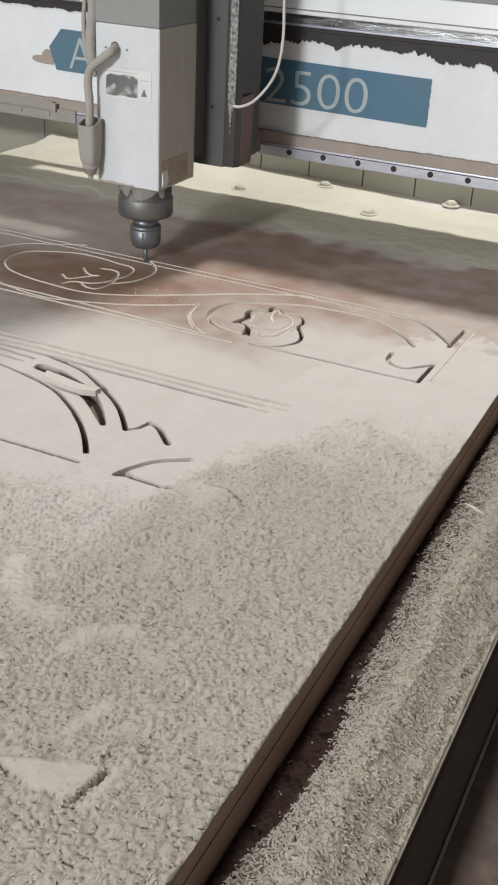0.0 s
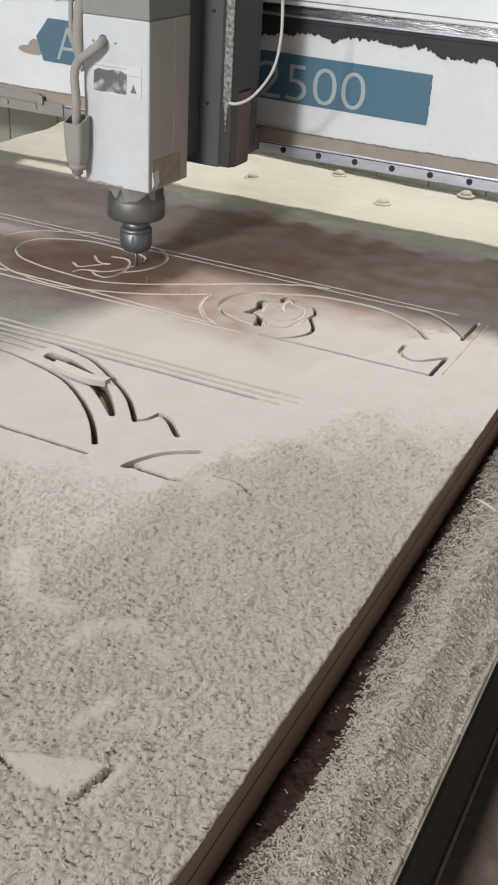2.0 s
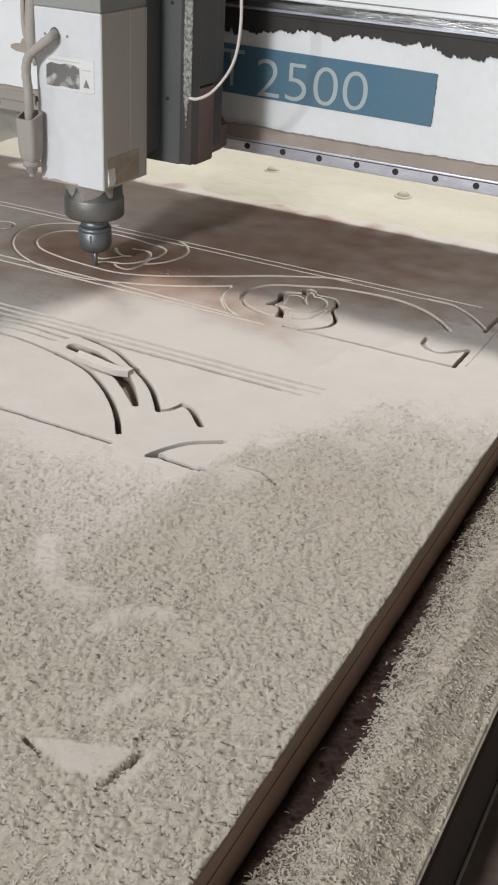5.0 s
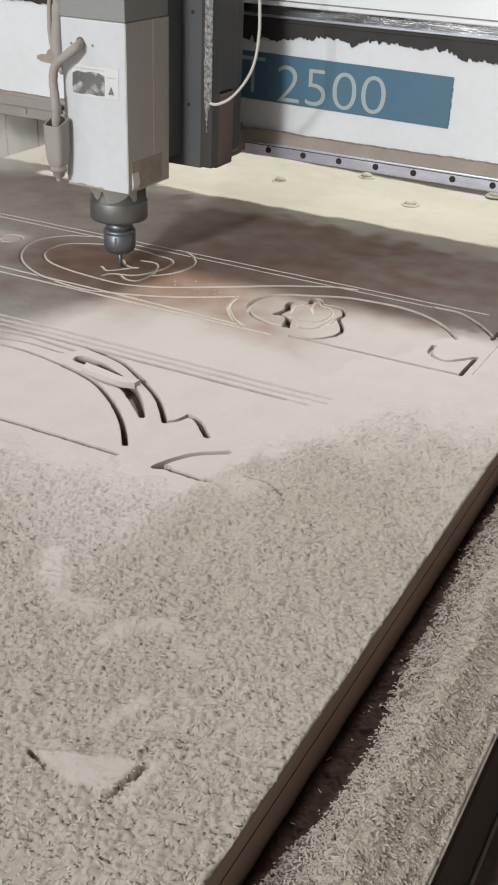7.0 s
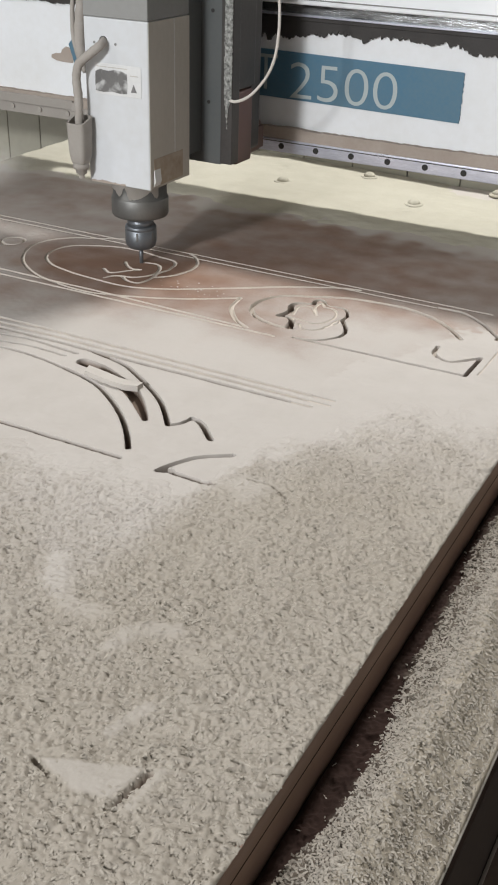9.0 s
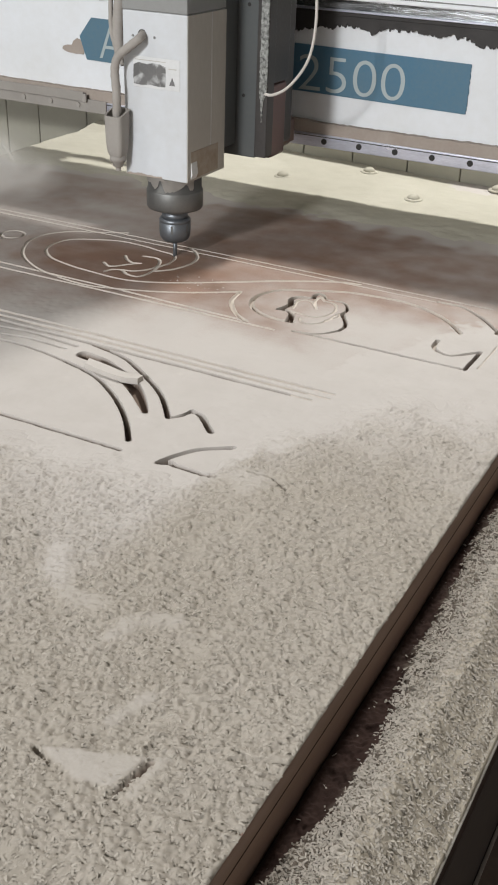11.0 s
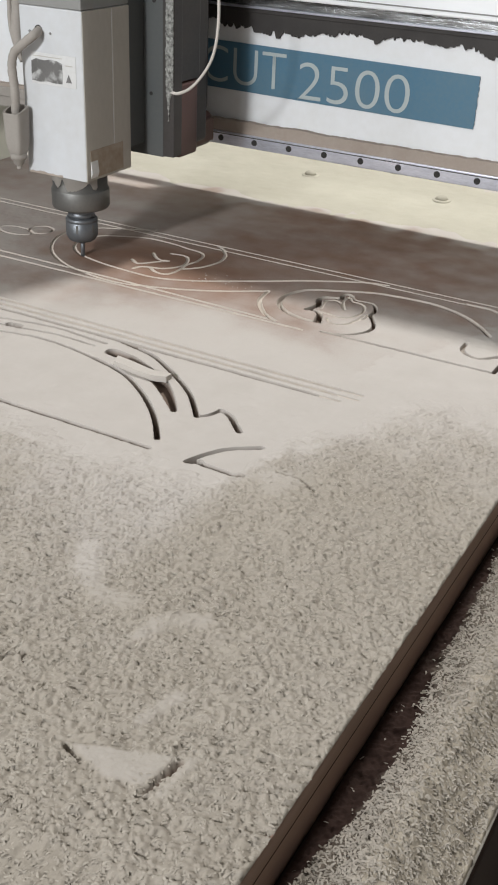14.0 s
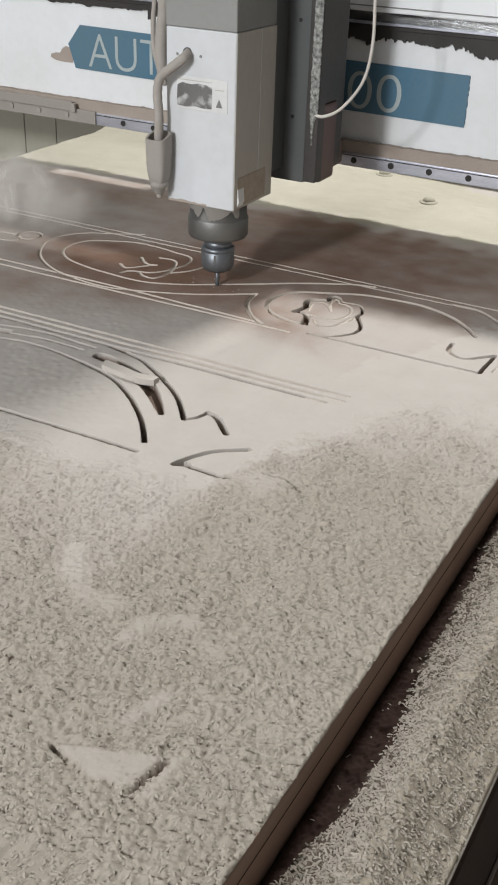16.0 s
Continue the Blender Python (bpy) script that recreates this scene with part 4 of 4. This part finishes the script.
# ---- the spindle carriage: its own space has the cutter's tip at the origin ----
def carriage():
    ob = thing("spindle_carriage", "white boxed router spindle on a dark carriage", "router spindle")
    house = part("housing", box(-0.049, 0.049, -0.049, 0.052, 0.1235, 0.3365, 0.0016), HOUSING, ob, "white sheet-metal spindle housing")
    part("side_panel", box(0.0486, 0.0498, -0.0480, 0.0134, 0.1240, 0.3360, 0.0004, 1), SIDE, house, "darker tan side of the housing")
    # seam in the lighter front paint, which paints in its highlight
    part("seam", box(0.0485, 0.0496, 0.0135, 0.0148, 0.1245, 0.3358), HOUSING, house)
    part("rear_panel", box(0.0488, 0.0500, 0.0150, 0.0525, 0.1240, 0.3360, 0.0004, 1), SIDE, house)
    part("upper_cover", box(-0.0492, 0.0492, -0.0492, 0.0525, 0.3368, 0.780, 0.0016), GREY, ob, "grey upper spindle cover")
    sticker = part("sticker", box(-0.0335, 0.0385, -0.0497, -0.0491, 0.2425, 0.2815, 0.0003, 1), STICKER, house, "worn white sticker")
    part("print_field", prism([(-0.0325, 0.2462), (-0.0330, 0.2560), (-0.0322, 0.2705), (-0.0250, 0.2738), (-0.0120, 0.2725), (-0.0020, 0.2745), (0.0085, 0.2738), (0.0168, 0.2712), (0.0172, 0.2580), (0.0165, 0.2462), (0.0060, 0.2455), (-0.0060, 0.2470), (-0.0200, 0.2452)], -0.0502, -0.0497), PRINT, sticker, "rubbed dark print")
    part("worn_line", box(-0.030, 0.017, -0.0502, -0.0497, 0.2768, 0.2776), SIDE, sticker)
    part("print_line", box(0.0215, 0.0335, -0.0502, -0.0497, 0.2690, 0.2700), SIDE, sticker)
    part("warning_triangle", prism([(0.0225, 0.249), (0.0315, 0.249), (0.027, 0.259)], -0.0502, -0.0497), INK, sticker)
    part("grime", prism(ragged(-0.047, 0.010, 0.1240, 0.1248, -0.0040, 81, 0.002), -0.0493, -0.0490), BROWN_DUST, house, "brown grime along the lower edge")
    tape = part("tape", box(0.0492, 0.0503, -0.040, 0.034, 0.127, 0.164, 0.0004, 1), TAPE, house, "brown peeling tape")
    part("peeled_corner", prism([(0.0504, 0.1275), (0.0530, 0.134), (0.0512, 0.150), (0.0504, 0.1495)], -0.041, -0.026), STICKER, tape)
    bm = bmesh.new()
    bmesh.ops.create_cone(bm, cap_ends=True, segments=20, radius1=0.0062, radius2=0.0062, depth=0.0012, matrix=Matrix.Translation((-0.0185, -0.0492, 0.3085)) @ Matrix.Rotation(math.pi / 2, 4, "X"))
    part("cable_hole", bm, BLACK, house)
    for x in (-0.033, 0.000):
        bm = bmesh.new()
        bmesh.ops.create_cone(bm, cap_ends=True, segments=12, radius1=0.0018, radius2=0.0014, depth=0.0016, matrix=Matrix.Translation((x, -0.0495, 0.306)) @ Matrix.Rotation(math.pi / 2, 4, "X"))
        part("screw", bm, GREY, house)
    # spindle, nut and cutter
    part("motor_body", lathe([(0.030, 0.0720), (0.0388, 0.0735), (0.0402, 0.0760), (0.0402, 0.0985), (0.0392, 0.1005), (0.0380, 0.101), (0.0380, 0.1234)], 48), BODY_STEEL, ob, "grey steel spindle body", True)
    rs = np.random.RandomState(3)
    bm = bmesh.new()
    ring = []
    for k in range(72):
        a = math.pi * (1.05 + 0.86 * k / 71)
        low = 0.1010 + 0.0165 * float(value_noise(np.array(k), np.array(0), 0.16, 4)) ** 1.5 + 0.003 * rs.rand()
        ring.append([bm.verts.new((0.0394 * math.cos(a), 0.0394 * math.sin(a), z)) for z in (low, 0.1232)])
    for a, b in zip(ring, ring[1:]):
        bm.faces.new((a[0], b[0], b[1], a[1]))
    bmesh.ops.solidify(bm, geom=bm.faces[:], thickness=0.0008)
    part("caked_rim", bm, CHIP, ob, "pale dust caked round the spindle")
    part("shaft", lathe([(0.0188, 0.0575), (0.0188, 0.0640), (0.0182, 0.0645), (0.0182, 0.0665), (0.0190, 0.0672), (0.0190, 0.0735)], 32), NUT_STEEL, ob, "", True)
    nut = part("collet_nut", lathe([(0.011, 0.0240), (0.0172, 0.0243), (0.0196, 0.0262), (0.0213, 0.0295), (0.0222, 0.0330), (0.0226, 0.0365), (0.0226, 0.0505), (0.0219, 0.0511), (0.0219, 0.0522), (0.0226, 0.0528), (0.0224, 0.0556), (0.0208, 0.0578), (0.0186, 0.0584)], 44), NUT_STEEL, ob, "dark steel collet nut", True)
    for k in range(6):
        a = math.pi / 3 * k + 0.35
        slot = box(-0.0016, 0.0016, -0.0006, 0.0006, 0.0380, 0.0500, 0.0003, 1)
        bmesh.ops.transform(slot, matrix=Matrix.Rotation(a, 4, "Z") @ Matrix.Translation((0, -0.0222, 0)), verts=slot.verts[:])
        part("spanner_slot", slot, BODY_STEEL, nut)
    part("cutter", lathe([(0.0015, -0.004), (0.0029, -0.003), (0.0030, 0.010), (0.0031, 0.0255)], 16), NUT_STEEL, ob, "slim steel cutter", True)
    # plug and its cable
    plug = bmesh.new()
    rings = []
    corners = [(math.copysign(abs(math.cos(a)) ** 0.45, math.cos(a)), math.copysign(abs(math.sin(a)) ** 0.45, math.sin(a))) for a in [2 * math.pi * (k + 0.5) / 24 for k in range(24)]]
    for z, hx, hy in ((0.1505, 0.0088, 0.0085), (0.153, 0.0104, 0.0098), (0.157, 0.0116, 0.0110), (0.163, 0.0126, 0.0119), (0.172, 0.0133, 0.0126), (0.190, 0.0139, 0.0132), (0.208, 0.0143, 0.0136), (0.2092, 0.0141, 0.0134)):
        rings.append([plug.verts.new((-0.0500 + sx * hx, -0.0665 + sy * hy, z + (0.004 * sy if z > 0.2 else 0))) for sx, sy in corners])
    for a, b in zip(rings, rings[1:]):
        for k in range(24):
            plug.faces.new((a[k], a[(k + 1) % 24], b[(k + 1) % 24], b[k]))
    plug.faces.new(rings[0][::-1])
    inner = [plug.verts.new((-0.0500 + (v.co.x + 0.0500) * 0.82, -0.0665 + (v.co.y + 0.0665) * 0.82, v.co.z)) for v in rings[-1]]
    deep = [plug.verts.new((v.co.x, v.co.y, 0.196)) for v in inner]
    for k in range(24):
        j = (k + 1) % 24
        plug.faces.new((rings[-1][k], rings[-1][j], inner[j], inner[k]))
        plug.faces.new((inner[k], inner[j], deep[j], deep[k]))
    plug.faces.new(deep)
    bmesh.ops.recalc_face_normals(plug, faces=plug.faces[:])
    connector = part("connector", plug, PLASTIC, ob, "dusty grey cable connector")
    part("cavity", lathe([(0.0105, 0.1962), (0.0105, 0.1970)], 16, -0.050, -0.0665), BLACK, connector)
    part("gland", lathe([(0.0050, 0.136), (0.0075, 0.138), (0.0078, 0.143), (0.0105, 0.144), (0.0115, 0.148), (0.0105, 0.1518)], 20, -0.050, -0.0665), PLASTIC, connector, "", True)
    part("stub", lathe([(0.0035, 0.131), (0.0040, 0.1365)], 14, -0.050, -0.0665), CABLE, connector)
    part("cable", tube([(-0.0185, -0.046, 0.3085), (-0.016, -0.062, 0.304), (-0.030, -0.068, 0.292), (-0.045, -0.068, 0.280), (-0.0505, -0.0675, 0.262), (-0.0490, -0.0670, 0.235), (-0.0500, -0.0665, 0.198)], 0.0058, 12, 0.05), CABLE, ob, "dust-covered spindle cable", True)
    part("cable", tube([(-0.060, -0.030, 0.268), (-0.066, -0.034, 0.290), (-0.068, -0.030, 0.32), (-0.062, -0.030, 0.37), (-0.060, -0.02, 0.50)], 0.0080, 12, 0.06), CABLE, ob, "dust-covered cable bundle", True)
    part("cable", tube([(-0.056, -0.040, 0.265), (-0.074, -0.036, 0.300), (-0.080, -0.030, 0.335), (-0.078, -0.028, 0.37), (-0.074, -0.02, 0.50)], 0.0032, 10, 0.03), CABLE, ob, "thin dusty cable", True)
    # carriage plates
    plate = part("z_plate", box(-0.095, 0.0772, 0.0935, 0.1060, 0.1335, 0.95, 0.0015), DARK, ob, "dark grey vertical carriage plate")
    part("z_slide", box(-0.045, 0.045, 0.0530, 0.0934, 0.150, 0.62, 0.001), DARK, ob)
    part("side_bar", box(0.0774, 0.0960, 0.0905, 0.1120, 0.136, 0.95, 0.0015), BLOCK_BLACK, ob)
    rs = np.random.RandomState(31)
    left = [(0.0830 + 0.0014 * rs.rand() + 0.004 * float(smooth(0.24, 0.19, 0.186 + 0.0024 * k)), 0.186 + 0.0024 * k) for k in range(180)]
    right = [(0.0945 + 0.0013 * rs.rand() - 0.0062 * float(smooth(0.235, 0.20, 0.186 + 0.0024 * k)), 0.186 + 0.0024 * k) for k in range(179, -1, -1)]
    part("dust_edge", prism(left + right, 0.0888, 0.0904), SILVER, ob, "scuffed pale edge of the plate")
    for x, z in ((0.0625, 0.339), (0.0570, 0.219), (0.0625, 0.459)):
        bm = bmesh.new()
        bmesh.ops.create_cone(bm, cap_ends=True, segments=14, radius1=0.0026, radius2=0.0026, depth=0.001, matrix=Matrix.Translation((x, 0.0932, z)) @ Matrix.Rotation(math.pi / 2, 4, "X"))
        part("plate_hole", bm, BLACK, plate)
    part("red_block", box(-0.085, 0.0925, 0.1130, 0.1600, 0.1305, 0.2340, 0.004), RED, ob, "red-brown carriage block")
    upper = part("upper_block", box(-0.085, 0.0930, 0.1125, 0.1640, 0.2345, 0.90, 0.003), BLOCK_BLACK, ob, "black upper carriage block")
    part("chipped_edge", prism([(0.0876 + 0.0014 * rs.rand(), 0.318 + 0.003 * k) for k in range(60)] + [(0.0912 - 0.0006 * rs.rand(), 0.318 + 0.003 * k) for k in range(59, -1, -1)], 0.1112, 0.1124), SILVER, upper, "chipped pale edge")
    part("slide_block", box(-0.090, 0.0845, 0.1645, 0.2000, 0.1400, 0.60, 0.006, 3), BLOCK_BLACK, ob)
    truck = part("rail_truck", box(-0.060, 0.0590, 0.2005, 0.2640, 0.1180, 0.170, 0.012, 4), RED, ob, "rounded red-brown rail truck")
    part("end_seal", box(0.0580, 0.0618, 0.2080, 0.2580, 0.1260, 0.160, 0.0015), CAKED_RED, truck, "dusty end seal")
    part("back_plate", box(-0.090, 0.0520, 0.2005, 0.2560, 0.172, 0.60, 0.004), BLOCK_BLACK, ob)
    # out of view, added only to widen the shadow on the sheet
    part("shadow_box", box(-0.360, -0.0860, 0.160, 0.290, 0.418, 0.720, 0.004), GREY, ob, "unseen grey box added above the carriage to cast a wider shadow")
    part("wire", tube([(0.086, 0.092, 0.226), (0.105, 0.088, 0.2255), (0.130, 0.088, 0.240), (0.155, 0.090, 0.275), (0.163, 0.092, 0.320), (0.160, 0.095, 0.380), (0.150, 0.11, 0.50)], 0.0020, 8, 0.0), WIRE, ob, "thin white looping wire", True)
    return ob


CARRIAGE = carriage()


# specks of sawdust that the cutter throws up
def haze_material():
    """Airborne dust: thicker in the middle, in wisps, fading to nothing."""
    m = bpy.data.materials.new("airborne_dust")
    m.use_nodes = True
    n, l = m.node_tree.nodes, m.node_tree.links
    b = n["Principled BSDF"]
    b.inputs["Base Color"].default_value = (0.72, 0.69, 0.64, 1)
    b.inputs["Roughness"].default_value = 1.0
    b.inputs["Specular IOR Level"].default_value = 0.0
    tc = n.new("ShaderNodeTexCoord")
    mp = n.new("ShaderNodeMapping")
    mp.inputs["Location"].default_value = (0, 0, -0.95)
    mp.inputs["Scale"].default_value = (1 / 0.190, 1 / 0.14, 1 / 0.070)
    l.new(tc.outputs["Object"], mp.inputs["Vector"])
    ball = n.new("ShaderNodeTexGradient")
    ball.gradient_type = "SPHERICAL"
    l.new(mp.outputs[0], ball.inputs[0])
    wisp = n.new("ShaderNodeTexNoise")
    wisp.inputs["Scale"].default_value, wisp.inputs["Detail"].default_value, wisp.inputs["Distortion"].default_value = 11.0, 4.0, 0.6
    l.new(tc.outputs["Object"], wisp.inputs["Vector"])
    thick = n.new("ShaderNodeMapRange")
    thick.inputs[1].default_value, thick.inputs[2].default_value, thick.inputs[4].default_value = 0.30, 0.76, 0.62
    l.new(wisp.outputs[0], thick.inputs[0])
    soft_edge = n.new("ShaderNodeMapRange")
    soft_edge.interpolation_type = "SMOOTHSTEP"
    soft_edge.inputs[2].default_value = 0.7
    l.new(ball.outputs["Fac"], soft_edge.inputs[0])
    both = n.new("ShaderNodeMath")
    both.operation = "MULTIPLY"
    l.new(soft_edge.outputs[0], both.inputs[0])
    l.new(thick.outputs[0], both.inputs[1])
    l.new(both.outputs[0], b.inputs["Alpha"])
    return m


def dust_puff():
    bm = bmesh.new()
    for k in range(2):
        depth = -0.02 + 0.05 * k
        hub = bm.verts.new((0, depth, 0.067))
        rings = []
        for r in np.linspace(0.12, 1, 8):
            ring = []
            for a in np.linspace(0, 2 * math.pi, 32, endpoint=False):
                u, v = 0.19 * r * math.cos(a), 0.0655 * r * math.sin(a)
                ring.append(bm.verts.new((u, depth + 0.4 * u * u + 0.012 * math.sin(14 * u + 2 * k) + 0.2 * v, 0.067 + v)))
            rings.append(ring)
        for i in range(32):
            bm.faces.new((hub, rings[0][i], rings[0][(i + 1) % 32]))
        for a, c in zip(rings, rings[1:]):
            for i in range(32):
                bm.faces.new((a[i], c[i], c[(i + 1) % 32], a[(i + 1) % 32]))
    return tagged(part("dust_puff", bm, haze_material(), None, "", True), "thin drifting puff of pale sawdust above the sheet", "dust cloud", "", "stuff")


PUFF = dust_puff()
LATE_PUFF = copy_thing(PUFF, pose(-1.2, 0.5, 0.004))
# seconds, place of a second puff that comes in last
LATE_DRIFT = [(0, -1.25, 0.5, 0.004), (14.5, -1.20, 0.48, 0.004), (15.3, -0.98, 0.46, 0.004), (16, -0.88, 0.47, 0.004)]
LOW_PUFF = copy_thing(PUFF, pose(-1.2, 0.45, 0.004))
# seconds, place of a third puff that blows across the leaf
LOW_DRIFT = [(0, -1.30, 0.42, 0.004), (10.9, -1.18, 0.42, 0.004), (11.5, -1.00, 0.43, 0.004), (12, -0.46, 0.39, 0.004), (12.5, -0.34, 0.36, 0.004), (13, -0.20, 0.40, 0.004), (13.5, 0.12, 0.52, 0.004), (14, 0.40, 0.60, 0.004), (16, 0.45, 0.70, 0.004)]
# seconds, place of the puff over the sheet
DRIFT = [
    (0, -1.10, 0.62, 0.004), (3, -1.06, 0.60, 0.004), (3.6, -0.66, 0.50, 0.004), (4, -0.53, 0.49, 0.004), (4.5, -0.58, 0.58, 0.004), (5, -1.00, 0.80, 0.004),
    (8, -1.10, 0.64, 0.004), (11, -1.00, 0.58, 0.004), (11.5, -0.84, 0.57, 0.004), (12, -0.52, 0.63, 0.004), (12.5, -0.40, 0.67, 0.004),
    (13, -0.22, 0.62, 0.004), (13.5, 0.02, 0.70, 0.004), (14, 0.28, 0.85, 0.004), (16, 0.30, 0.95, 0.004),
]

# seconds, place of the cutter on the sheet
TOOL = [
    (0, -0.5833, 0.5630),
    (0.5, -0.5528, 0.5342),
    (1, -0.5579, 0.4844),
    (1.5, -0.5683, 0.4817),
    (2, -0.5727, 0.4873),
    (2.5, -0.5602, 0.4676),
    (3, -0.5690, 0.4546),
    (3.5, -0.5671, 0.4350),
    (4, -0.6000, 0.4187),
    (4.5, -0.6100, 0.4266),
    (5, -0.6247, 0.4093),
    (5.5, -0.6430, 0.4120),
    (6, -0.6550, 0.4300),
    (6.5, -0.6410, 0.4470),
    (7, -0.6300, 0.4600),
    (7.5, -0.6401, 0.4719),
    (8, -0.6498, 0.4955),
    (8.5, -0.6308, 0.4923),
    (9, -0.6222, 0.4965),
    (9.5, -0.6060, 0.5030),
    (10, -0.5900, 0.5130),
    (10.5, -0.5770, 0.5220),
    (11, -0.5840, 0.5280),
    (11.5, -0.6068, 0.5282),
    (12, -0.6740, 0.5344),
    (12.5, -0.7294, 0.5132),
    (13, -0.7510, 0.4837),
    (13.5, -0.7444, 0.4365),
    (14, -0.7206, 0.4200),
    (14.5, -0.6590, 0.3993),
    (15, -0.6115, 0.3995),
    (15.5, -0.5583, 0.4134),
    (16, -0.4920, 0.4467),
]


def motions():
    walk(GANTRY, [(t, pose(0, y + GANTRY_OFF, 0)) for t, x, y in TOOL])
    walk(PUFF, [(t, pose(x, y, z)) for t, x, y, z in DRIFT])
    walk(LATE_PUFF, [(t, pose(x, y, z)) for t, x, y, z in LATE_DRIFT])
    walk(LOW_PUFF, [(t, pose(x, y, z)) for t, x, y, z in LOW_DRIFT])
    walk(CARRIAGE, [(t, pose(x, y, 0)) for t, x, y in TOOL])


motions()
